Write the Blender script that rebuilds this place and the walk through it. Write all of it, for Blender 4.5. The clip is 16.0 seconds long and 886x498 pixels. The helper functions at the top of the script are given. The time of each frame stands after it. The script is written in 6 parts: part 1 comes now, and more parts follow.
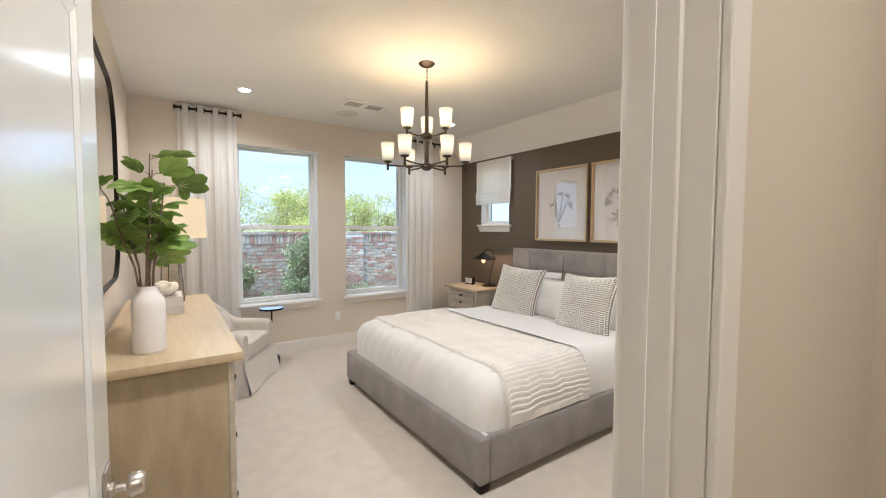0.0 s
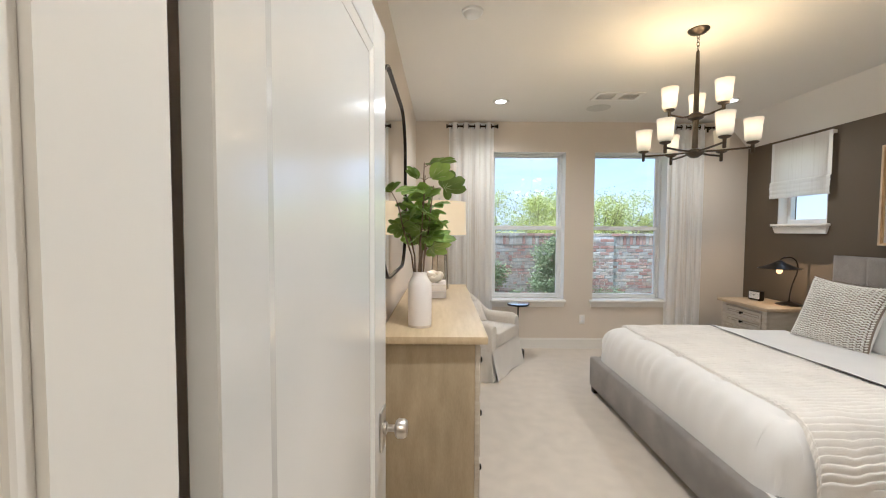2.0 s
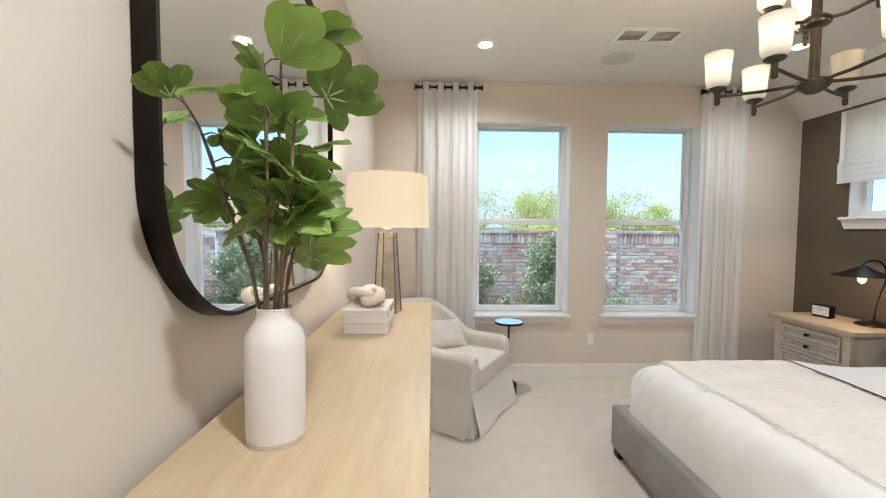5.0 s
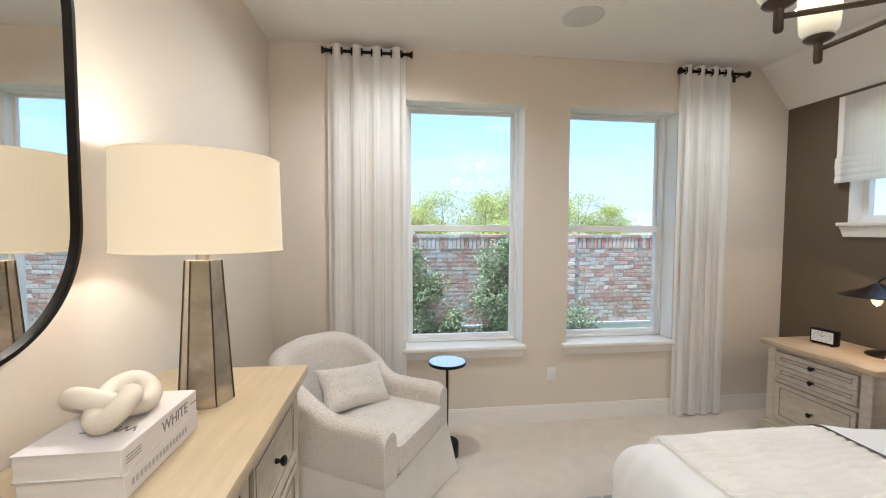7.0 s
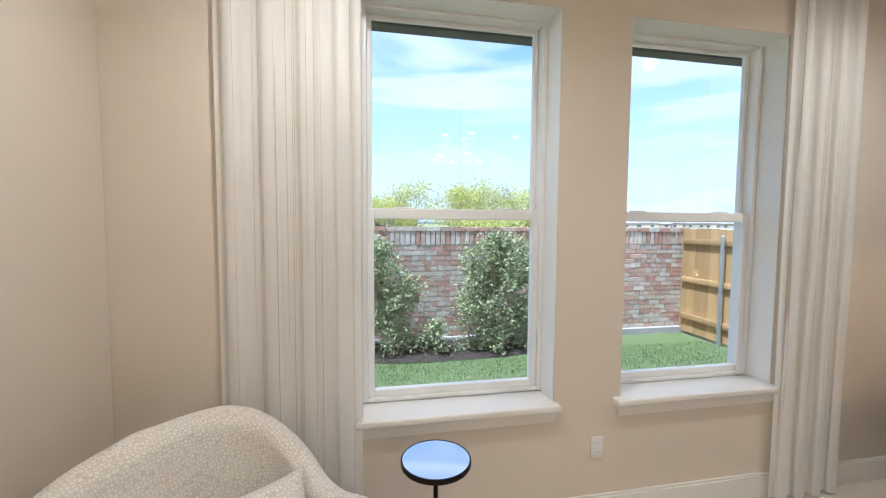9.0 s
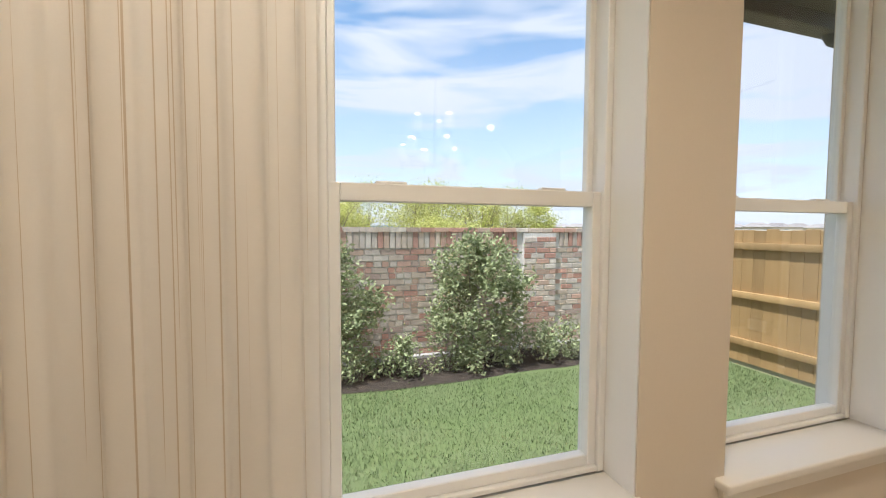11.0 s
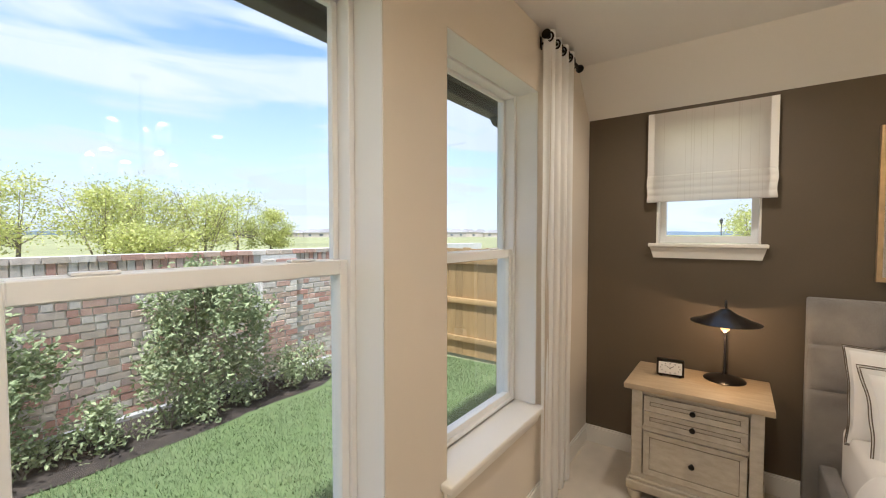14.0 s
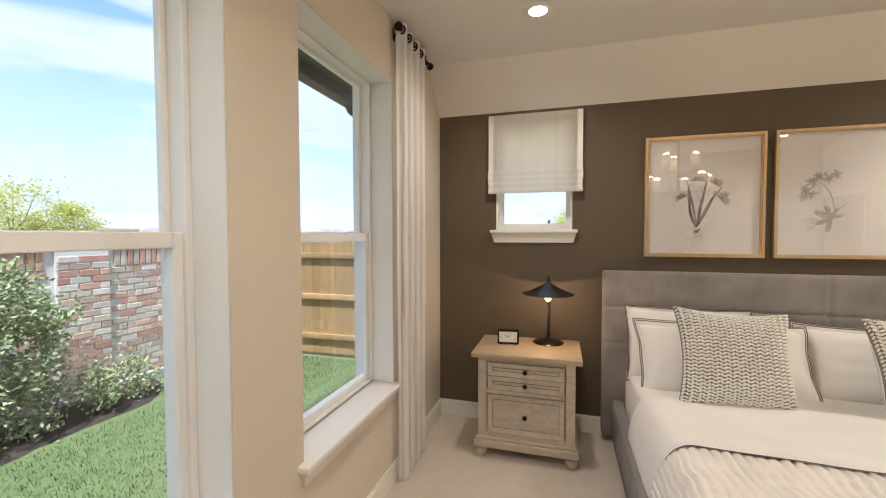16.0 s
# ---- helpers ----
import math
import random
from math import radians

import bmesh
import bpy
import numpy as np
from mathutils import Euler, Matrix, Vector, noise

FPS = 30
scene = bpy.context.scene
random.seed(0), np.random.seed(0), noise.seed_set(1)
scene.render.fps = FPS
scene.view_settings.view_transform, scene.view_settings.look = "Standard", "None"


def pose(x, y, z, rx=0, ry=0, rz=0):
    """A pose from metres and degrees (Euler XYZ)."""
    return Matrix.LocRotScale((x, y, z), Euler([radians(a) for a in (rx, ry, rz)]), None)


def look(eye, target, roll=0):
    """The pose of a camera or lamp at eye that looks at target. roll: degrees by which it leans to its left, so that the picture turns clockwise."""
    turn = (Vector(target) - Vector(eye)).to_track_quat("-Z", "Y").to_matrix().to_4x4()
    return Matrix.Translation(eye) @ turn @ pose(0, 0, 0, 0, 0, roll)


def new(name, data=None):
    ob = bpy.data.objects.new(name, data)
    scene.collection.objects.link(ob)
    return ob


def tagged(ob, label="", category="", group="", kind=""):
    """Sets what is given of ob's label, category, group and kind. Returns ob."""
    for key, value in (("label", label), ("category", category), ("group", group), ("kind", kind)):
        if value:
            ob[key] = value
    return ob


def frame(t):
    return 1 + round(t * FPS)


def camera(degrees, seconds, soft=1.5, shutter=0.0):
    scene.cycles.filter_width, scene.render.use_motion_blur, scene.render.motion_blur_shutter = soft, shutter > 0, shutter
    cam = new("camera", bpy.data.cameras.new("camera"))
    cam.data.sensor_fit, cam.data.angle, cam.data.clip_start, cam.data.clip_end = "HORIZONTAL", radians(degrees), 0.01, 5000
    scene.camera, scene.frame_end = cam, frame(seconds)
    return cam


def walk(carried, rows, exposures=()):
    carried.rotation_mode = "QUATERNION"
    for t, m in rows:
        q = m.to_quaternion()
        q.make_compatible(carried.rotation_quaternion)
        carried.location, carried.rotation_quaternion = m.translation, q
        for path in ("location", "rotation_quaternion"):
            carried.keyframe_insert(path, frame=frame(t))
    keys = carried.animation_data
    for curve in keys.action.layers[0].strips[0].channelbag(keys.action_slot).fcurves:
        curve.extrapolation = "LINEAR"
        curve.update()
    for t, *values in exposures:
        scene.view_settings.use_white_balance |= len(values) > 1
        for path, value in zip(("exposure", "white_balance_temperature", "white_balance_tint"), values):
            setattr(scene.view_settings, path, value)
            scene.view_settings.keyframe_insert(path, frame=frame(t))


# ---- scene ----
cam = camera(95.4, 16.0, 1.1)
PATH = [
    (0, (0.48, 0.411, 1.544), (1.608, 2.059, 1.442), 0.2),
    (0.5, (0.682, 0.537, 1.497), (1.416, 2.395, 1.399), -0.0),
    (1, (0.665, 0.546, 1.465), (1.05, 2.507, 1.372), 0.0),
    (1.5, (0.561, 0.464, 1.505), (0.697, 2.457, 1.413), 0.1),
    (2, (0.521, 0.448, 1.508), (0.525, 2.446, 1.417), 0.3),
    (2.5, (0.585, 0.665, 1.466), (0.533, 2.662, 1.376), 0.4),
    (3, (0.644, 0.845, 1.485), (0.576, 2.842, 1.393), 0.4),
    (3.2, (0.642, 0.885, 1.466), (0.576, 2.882, 1.371), 0.5),
    (5.3, (0.793, 1.798, 1.463), (0.881, 3.793, 1.366), 0.3),
    (5.5, (0.844, 1.89, 1.437), (0.956, 3.885, 1.342), 0.2),
    (6, (0.941, 2.049, 1.485), (1.105, 4.04, 1.394), 0.2),
    (6.5, (0.989, 2.263, 1.52), (1.2, 4.25, 1.428), 0.2),
    (7, (1.053, 2.526, 1.536), (1.306, 4.508, 1.442), 0.2),
    (7.5, (1.144, 2.834, 1.526), (1.435, 4.81, 1.431), 0.2),
    (8, (1.167, 3.128, 1.516), (1.504, 5.096, 1.414), 0.4),
    (8.5, (1.166, 3.448, 1.515), (1.531, 5.411, 1.402), 0.4),
    (9, (1.174, 3.796, 1.501), (1.556, 5.756, 1.378), 0.4),
    (9.2, (1.183, 3.932, 1.51), (1.557, 5.892, 1.375), 0.1),
    (11.3, (1.133, 4.652, 1.446), (1.877, 6.507, 1.363), 0.4),
    (11.5, (1.091, 4.653, 1.445), (1.969, 6.448, 1.365), 0.5),
    (12, (1.049, 4.623, 1.475), (2.191, 6.263, 1.404), 0.4),
    (12.5, (1.038, 4.646, 1.559), (2.376, 6.131, 1.492), 0.2),
    (13, (1.014, 4.669, 1.632), (2.49, 6.016, 1.565), 0.2),
    (13.5, (1.057, 4.664, 1.681), (2.605, 5.928, 1.609), 0.1),
    (14, (1.095, 4.62, 1.664), (2.709, 5.8, 1.592), 0.0),
    (14.5, (0.969, 4.672, 1.647), (2.654, 5.747, 1.573), 0.0),
    (15, (0.949, 4.719, 1.615), (2.716, 5.652, 1.539), 0.0),
    (15.5, (1.024, 4.655, 1.596), (2.873, 5.413, 1.523), -0.0),
    (16, (1.05, 4.582, 1.565), (2.968, 5.144, 1.492), -0.1),
]
EXPOSURES = [(0.0, 0.84, 4800, 9), (3.2, 0.70, 4750, 8), (5.5, 0.90, 4700, 8), (9.2, 0.82, 4900, 9), (11.5, 0.56, 5850, 10), (13.5, 0.65, 5480, 10), (16.0, 0.80, 5380, 11)]
walk(cam, [(t, look(eye, target, roll)) for t, eye, target, roll in PATH], EXPOSURES)

# ---- world, sun, lamps ----
SUN_EL, SUN_AZ = 68.0, 243.0          # degrees; azimuth clockwise from +y
world = bpy.data.worlds.new("sky")
scene.world = world
world.use_nodes = True
wn, wl = world.node_tree.nodes, world.node_tree.links
wn.clear()
w_out = wn.new("ShaderNodeOutputWorld")
w_bg = wn.new("ShaderNodeBackground")
w_sky = wn.new("ShaderNodeTexSky")
w_sky.sky_type, w_sky.sun_disc = "NISHITA", False
w_sky.sun_elevation, w_sky.sun_rotation = radians(SUN_EL), radians(SUN_AZ)
w_sky.air_density, w_sky.dust_density, w_sky.ozone_density = 1.0, 0.3, 1.2
w_tc = wn.new("ShaderNodeTexCoord")
w_map = wn.new("ShaderNodeMapping")
w_map.inputs["Scale"].default_value = (1.5, 2.0, 10.0)
w_map.inputs["Rotation"].default_value = (radians(7), radians(-9), radians(20))
w_n1 = wn.new("ShaderNodeTexNoise")
w_n1.inputs["Scale"].default_value, w_n1.inputs["Detail"].default_value = 1.5, 8
w_n1.inputs["Distortion"].default_value = 0.7
w_ramp = wn.new("ShaderNodeValToRGB")
w_ramp.color_ramp.elements[0].position, w_ramp.color_ramp.elements[1].position = 0.32, 0.56
w_mix = wn.new("ShaderNodeMix")
w_mix.data_type = "RGBA"
w_mix.inputs["B"].default_value = (4.0, 4.15, 4.4, 1)
w_hs = wn.new("ShaderNodeHueSaturation")
w_hs.inputs["Saturation"].default_value, w_hs.inputs["Value"].default_value = 0.95, 1.0
w_hs.inputs["Hue"].default_value = 0.487
wl.new(w_tc.outputs["Generated"], w_map.inputs["Vector"])
wl.new(w_map.outputs["Vector"], w_n1.inputs["Vector"])
wl.new(w_n1.outputs["Fac"], w_ramp.inputs["Fac"])
# thin haze that pales the sky towards the horizon
w_sep, w_haze, w_max = wn.new("ShaderNodeSeparateXYZ"), wn.new("ShaderNodeMapRange"), wn.new("ShaderNodeMath")
w_haze.inputs["From Min"].default_value, w_haze.inputs["From Max"].default_value = 0.0, 0.46
w_haze.inputs["To Min"].default_value, w_haze.inputs["To Max"].default_value = 0.86, 0.0
w_max.operation = "MAXIMUM"
wl.new(w_tc.outputs["Generated"], w_sep.inputs["Vector"])
wl.new(w_sep.outputs["Z"], w_haze.inputs["Value"])
wl.new(w_haze.outputs["Result"], w_max.inputs[0])
wl.new(w_ramp.outputs["Color"], w_max.inputs[1])
wl.new(w_max.outputs[0], w_mix.inputs["Factor"])
wl.new(w_sky.outputs["Color"], w_hs.inputs["Color"])
wl.new(w_hs.outputs["Color"], w_mix.inputs["A"])
wl.new(w_mix.outputs["Result"], w_bg.inputs["Color"])
w_bg.inputs["Strength"].default_value = 0.15
wl.new(w_bg.outputs["Background"], w_out.inputs["Surface"])


def lamp(name, kind, m, power, colour, size=0.05, **more):
    data = bpy.data.lights.new(name, kind)
    data.energy, data.color = power, colour
    if kind in ("POINT", "SPOT"):
        data.shadow_soft_size = size
    for key, value in more.items():
        if key == "angle":
            data.angle = value
        elif key == "spot":
            data.spot_size, data.spot_blend = value, 0.8
        elif key == "area":
            data.shape, data.size, data.size_y = "RECTANGLE", value[0], value[1]
    ob = new(name, data)
    ob.matrix_world = m
    return ob


_az, _el = radians(SUN_AZ), radians(SUN_EL)
_sun = Vector((math.sin(_az) * math.cos(_el), math.cos(_az) * math.cos(_el), math.sin(_el)))
lamp("sun", "SUN", look(_sun * 50, (0, 0, 0)), 5.0, (1.0, 0.93, 0.83), angle=radians(3))

WARM = (1.0, 0.65, 0.29)
CHANDELIER = (2.257, 3.25)
BULB_W, CAN_W, TABLE_W, NIGHT_W = 1.7, (50.0, 36.0, 96.0, 60.0), 8.5, 2.6
CANS = [(1.137, 4.80), (3.539, 4.725), (1.146, 1.73), (3.52, 1.73)]
WEST, EAST, NORTH, SOUTH, CEIL = 0.185, 4.385, 5.588, 0.815, 2.882
WINDOWS = [(1.160, 2.082), (2.447, 3.374)]
SILL, HEAD = 0.633, 2.507
# unseen fill lamp added in the hall to brighten the door jamb
lamp("hall_fill", "POINT", pose(0.9, -0.6, 2.6), 23.0, (1.0, 0.80, 0.54), 0.12)

# ---- materials ----
def mat(name, colour, rough=0.6, metal=0.0, vary=0.08, scale=3.0, fine=60.0, bump=0.0, bump_scale=0.0, stretch=(1, 1, 1), coat=0.0, sheen=0.0,
        glow=0.0, glow_colour=None, alpha_glass=0.0, trans=0.0, second=None, sub=0.0, pieces=0.0, spec=0.5, island=0.0):
    """A procedural surface: colour varied at two scales, fine relief."""
    m = bpy.data.materials.new(name)
    m.use_nodes = True
    n, l = m.node_tree.nodes, m.node_tree.links
    p = n["Principled BSDF"]
    tc, mp = n.new("ShaderNodeTexCoord"), n.new("ShaderNodeMapping")
    mp.inputs["Scale"].default_value = stretch
    l.new(tc.outputs["Object"], mp.inputs["Vector"])
    n1, n2 = n.new("ShaderNodeTexNoise"), n.new("ShaderNodeTexNoise")
    n1.inputs["Scale"].default_value, n1.inputs["Detail"].default_value = scale, 4
    n2.inputs["Scale"].default_value, n2.inputs["Detail"].default_value = fine, 3
    l.new(mp.outputs["Vector"], n1.inputs["Vector"])
    l.new(mp.outputs["Vector"], n2.inputs["Vector"])
    add = n.new("ShaderNodeMath")
    add.operation = "MULTIPLY_ADD"
    add.inputs[1].default_value = 0.35
    l.new(n2.outputs["Fac"], add.inputs[0])
    l.new(n1.outputs["Fac"], add.inputs[2])
    ramp = n.new("ShaderNodeValToRGB")
    a, b = ramp.color_ramp.elements
    a.position, b.position = 0.42, 0.95
    lo = second or tuple(c * (1 - vary) for c in colour)
    hi = tuple(min(1.0, c * (1 + vary)) for c in colour) if not second else colour
    a.color, b.color = (*lo, 1), (*hi, 1)
    l.new(add.outputs[0], ramp.inputs["Fac"])
    last = ramp.outputs["Color"]
    if pieces or island:
        src = n.new("ShaderNodeObjectInfo") if pieces else n.new("ShaderNodeNewGeometry")
        hsv, mr = n.new("ShaderNodeHueSaturation"), n.new("ShaderNodeMapRange")
        amount = pieces or island
        mr.inputs["To Min"].default_value, mr.inputs["To Max"].default_value = 1 - amount, 1 + amount
        l.new(src.outputs["Random" if pieces else "Random Per Island"], mr.inputs["Value"])
        l.new(mr.outputs["Result"], hsv.inputs["Value"])
        l.new(last, hsv.inputs["Color"])
        last = hsv.outputs["Color"]
    l.new(last, p.inputs["Base Color"])
    p.inputs["Roughness"].default_value, p.inputs["Metallic"].default_value = rough, metal
    p.inputs["Coat Weight"].default_value, p.inputs["Sheen Weight"].default_value = coat, sheen
    p.inputs["Specular IOR Level"].default_value = spec
    p.inputs["Transmission Weight"].default_value = trans
    p.inputs["Subsurface Weight"].default_value = sub
    if glow:
        p.inputs["Emission Color"].default_value = (*(glow_colour or colour), 1)
        p.inputs["Emission Strength"].default_value = glow
    if bump:
        bp = n.new("ShaderNodeBump")
        bp.inputs["Strength"].default_value, bp.inputs["Distance"].default_value = bump, 0.004
        n3 = n.new("ShaderNodeTexNoise")
        n3.inputs["Scale"].default_value, n3.inputs["Detail"].default_value = bump_scale or fine, 3
        l.new(mp.outputs["Vector"], n3.inputs["Vector"])
        l.new(n3.outputs["Fac"], bp.inputs["Height"])
        l.new(bp.outputs["Normal"], p.inputs["Normal"])
    return m


def woven(name, colour, thread=420.0, rough=0.9, bump=0.35, vary=0.1, pattern=None, translucent=0.0, slub=None):
    """Cloth: crossing threads in relief, an optional printed or slubbed pattern."""
    m = mat(name, colour, rough, vary=vary, scale=5, fine=220, sheen=0.25, spec=0.2)
    n, l = m.node_tree.nodes, m.node_tree.links
    p = n["Principled BSDF"]
    tc = n.new("ShaderNodeTexCoord")
    waves = []
    for axis in ("X", "Y", "Z"):
        w = n.new("ShaderNodeTexWave")
        w.bands_direction = axis
        w.inputs["Scale"].default_value, w.inputs["Distortion"].default_value, w.inputs["Detail"].default_value = thread / 2.5, 0.8, 1
        l.new(tc.outputs["Object"], w.inputs["Vector"])
        waves.append(w)
    s1, s2 = n.new("ShaderNodeMath"), n.new("ShaderNodeMath")
    l.new(waves[0].outputs["Fac"], s1.inputs[0]), l.new(waves[1].outputs["Fac"], s1.inputs[1])
    l.new(s1.outputs[0], s2.inputs[0]), l.new(waves[2].outputs["Fac"], s2.inputs[1])
    bp = n.new("ShaderNodeBump")
    bp.inputs["Strength"].default_value, bp.inputs["Distance"].default_value = bump, 0.0015
    l.new(s2.outputs[0], bp.inputs["Height"])
    l.new(bp.outputs["Normal"], p.inputs["Normal"])
    if pattern or slub:
        before = p.inputs["Base Color"].links[0].from_socket
        mix = n.new("ShaderNodeMix")
        mix.data_type = "RGBA"
        ramp = n.new("ShaderNodeValToRGB")
        if pattern:
            v = n.new("ShaderNodeTexVoronoi")
            v.feature = "DISTANCE_TO_EDGE"
            v.inputs["Scale"].default_value, v.inputs["Randomness"].default_value = pattern[1], 0.7
            ramp.color_ramp.elements[0].position, ramp.color_ramp.elements[1].position = 0.03, 0.20
            l.new(tc.outputs["Object"], v.inputs["Vector"])
            l.new(v.outputs["Distance"], ramp.inputs["Fac"])
            mix.inputs["B"].default_value = (*pattern[0], 1)
        else:
            v = n.new("ShaderNodeTexNoise")
            mp = n.new("ShaderNodeMapping")
            mp.inputs["Scale"].default_value = slub[2]
            v.inputs["Scale"].default_value, v.inputs["Detail"].default_value = slub[1], 1
            ramp.color_ramp.elements[0].position, ramp.color_ramp.elements[1].position = 0.668, 0.68
            l.new(tc.outputs["Object"], mp.inputs["Vector"])
            l.new(mp.outputs["Vector"], v.inputs["Vector"])
            l.new(v.outputs["Fac"], ramp.inputs["Fac"])
            mix.inputs["B"].default_value = (*slub[0], 1)
        l.new(ramp.outputs["Color"], mix.inputs["Factor"])
        l.new(before, mix.inputs["A"])
        l.new(mix.outputs["Result"], p.inputs["Base Color"])
    if translucent:
        out = n["Material Output"]
        tr, ms = n.new("ShaderNodeBsdfTranslucent"), n.new("ShaderNodeMixShader")
        tr.inputs["Color"].default_value = (*colour, 1)
        ms.inputs["Fac"].default_value = translucent
        l.new(p.outputs["BSDF"], ms.inputs[1]), l.new(tr.outputs["BSDF"], ms.inputs[2])
        l.new(ms.outputs["Shader"], out.inputs["Surface"])
    return m


def glass(name, tint=(1, 1, 1), gloss=1.0):
    """A thin clear pane: what lies behind shows straight, with a mirror's gloss on top."""
    m = bpy.data.materials.new(name)
    m.use_nodes = True
    n, l = m.node_tree.nodes, m.node_tree.links
    n.remove(n["Principled BSDF"])
    t, g, f, ms = n.new("ShaderNodeBsdfTransparent"), n.new("ShaderNodeBsdfGlossy"), n.new("ShaderNodeLayerWeight"), n.new("ShaderNodeMixShader")
    t.inputs["Color"].default_value = (*tint, 1)
    g.inputs["Roughness"].default_value = 0.01
    pw, ma = n.new("ShaderNodeMath"), n.new("ShaderNodeMath")
    pw.operation, ma.operation = "POWER", "MULTIPLY_ADD"
    f.inputs["Blend"].default_value = 0.5
    pw.inputs[1].default_value, ma.inputs[1].default_value, ma.inputs[2].default_value = 4.0, 0.55 * gloss, 0.035 * gloss
    l.new(f.outputs["Facing"], pw.inputs[0]), l.new(pw.outputs[0], ma.inputs[0])
    l.new(ma.outputs[0], ms.inputs["Fac"]), l.new(t.outputs["BSDF"], ms.inputs[1]), l.new(g.outputs["BSDF"], ms.inputs[2])
    l.new(ms.outputs["Shader"], n["Material Output"].inputs["Surface"])
    return m


M_WALL = mat("wall_paint", (0.665, 0.595, 0.50), 0.75, vary=0.025, scale=1.2, fine=90, bump=0.12, bump_scale=160)
M_CEIL = mat("ceiling_paint", (0.745, 0.715, 0.665), 0.85, vary=0.02, scale=1.0, fine=80, bump=0.12, bump_scale=140)
M_ACCENT = mat("taupe_paint", (0.107, 0.080, 0.051), 0.62, vary=0.05, scale=1.5, fine=100, bump=0.12, bump_scale=160)
M_TRIM = mat("white_trim_paint", (0.785, 0.755, 0.70), 0.32, vary=0.015, scale=2, fine=40)
M_DOOR = mat("white_door_paint", (0.68, 0.67, 0.64), 0.17, vary=0.012, scale=2, fine=30, spec=0.8)
M_DOOR.node_tree.nodes["Principled BSDF"].inputs["Coat Weight"].default_value = 0.6
M_DOOR.node_tree.nodes["Principled BSDF"].inputs["Coat Roughness"].default_value = 0.18
M_VINYL = mat("white_vinyl", (0.80, 0.80, 0.79), 0.35, vary=0.01)
M_CARPET = mat("cream_carpet", (0.63, 0.56, 0.465), 0.98, vary=0.07, scale=9, fine=260, bump=1.0, bump_scale=330, sheen=0.3, spec=0.1)
M_GLASS = glass("window_glass")
# window returns: paler than the wall, the sky's light put into the colour
M_REVEAL = mat("return_paint_with_daylight", (0.79, 0.775, 0.745), 0.6, vary=0.02, scale=2, fine=90, bump=0.1, bump_scale=160)

M_BLACK = mat("dark_bronze_metal", (0.018, 0.014, 0.011), 0.38, 0.75, vary=0.25, scale=12)
M_BRONZE = mat("brushed_bronze", (0.085, 0.066, 0.050), 0.36, 0.9, vary=0.2, scale=20, fine=150)
M_SATIN = mat("satin_nickel", (0.62, 0.58, 0.52), 0.28, 1.0, vary=0.05)
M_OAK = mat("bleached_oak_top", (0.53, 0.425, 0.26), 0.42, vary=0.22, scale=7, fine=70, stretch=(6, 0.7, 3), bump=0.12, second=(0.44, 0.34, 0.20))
# same oak hue as the top, about a quarter darker
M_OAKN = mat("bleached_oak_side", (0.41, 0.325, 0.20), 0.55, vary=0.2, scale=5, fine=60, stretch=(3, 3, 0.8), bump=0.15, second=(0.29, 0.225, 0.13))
M_WASH = mat("whitewashed_wood", (0.55, 0.49, 0.39), 0.6, vary=0.15, scale=6, fine=50, stretch=(1, 3, 6), bump=0.25, second=(0.42, 0.36, 0.27))
M_GREYLINEN = woven("grey_linen", (0.37, 0.34, 0.305), 380, bump=0.8, vary=0.24)
M_WHITECLOTH = woven("white_cotton", (0.77, 0.75, 0.72), 700, bump=0.12, vary=0.03)
M_QUILT = woven("cream_knit_cotton", (0.80, 0.76, 0.70), 500, bump=0.3, vary=0.06)
M_KNIT = woven("cream_wool_knit", (0.93, 0.90, 0.84), 260, bump=0.5, vary=0.1)
M_TAUPETRIM = mat("taupe_embroidery", (0.15, 0.12, 0.09), 0.9, vary=0.1)
M_CHAIR = woven("cream_patterned_upholstery", (0.60, 0.54, 0.46), 420, bump=0.45, vary=0.08, pattern=((0.77, 0.73, 0.665), 88.0))
M_SKIRT = woven("plain_oatmeal_slipcover", (0.70, 0.66, 0.595), 480, bump=0.3, vary=0.05)
M_CURTAIN = woven("cream_sheer_curtain", (0.92, 0.905, 0.875), 600, bump=0.1, vary=0.03, translucent=0.42, slub=((0.55, 0.43, 0.30), 190.0, (1.0, 0.0, 0.0015)))
M_SHADE = woven("linen_roman_shade", (0.76, 0.71, 0.645), 520, bump=0.4, vary=0.08, translucent=0.48, slub=((0.60, 0.53, 0.45), 120.0, (0.0, 1.0, 0.0015)))
M_MIRROR = mat("mirror_silver", (0.86, 0.87, 0.86), 0.01, 1.0, vary=0.0)
M_CERAMIC = mat("matt_white_ceramic", (0.71, 0.665, 0.625), 0.6, vary=0.03, scale=8, fine=40, bump=0.08)
M_STEM = mat("brown_twig", (0.19, 0.135, 0.09), 0.8, vary=0.25, scale=40, bump=0.5, bump_scale=120)
M_LEAF = mat("fig_leaf", (0.29, 0.40, 0.09), 0.42, vary=0.35, scale=12, fine=60, bump=0.5, bump_scale=55, pieces=0.4, second=(0.15, 0.25, 0.05))
M_BULB = mat("lit_bulb", (0.45, 0.22, 0.07), 0.4, glow=1.6, glow_colour=(1.0, 0.56, 0.16))
M_CANLIGHT = mat("lit_downlight", (1, 0.9, 0.75), 0.4, glow=14.0, glow_colour=(1.0, 0.88, 0.70))


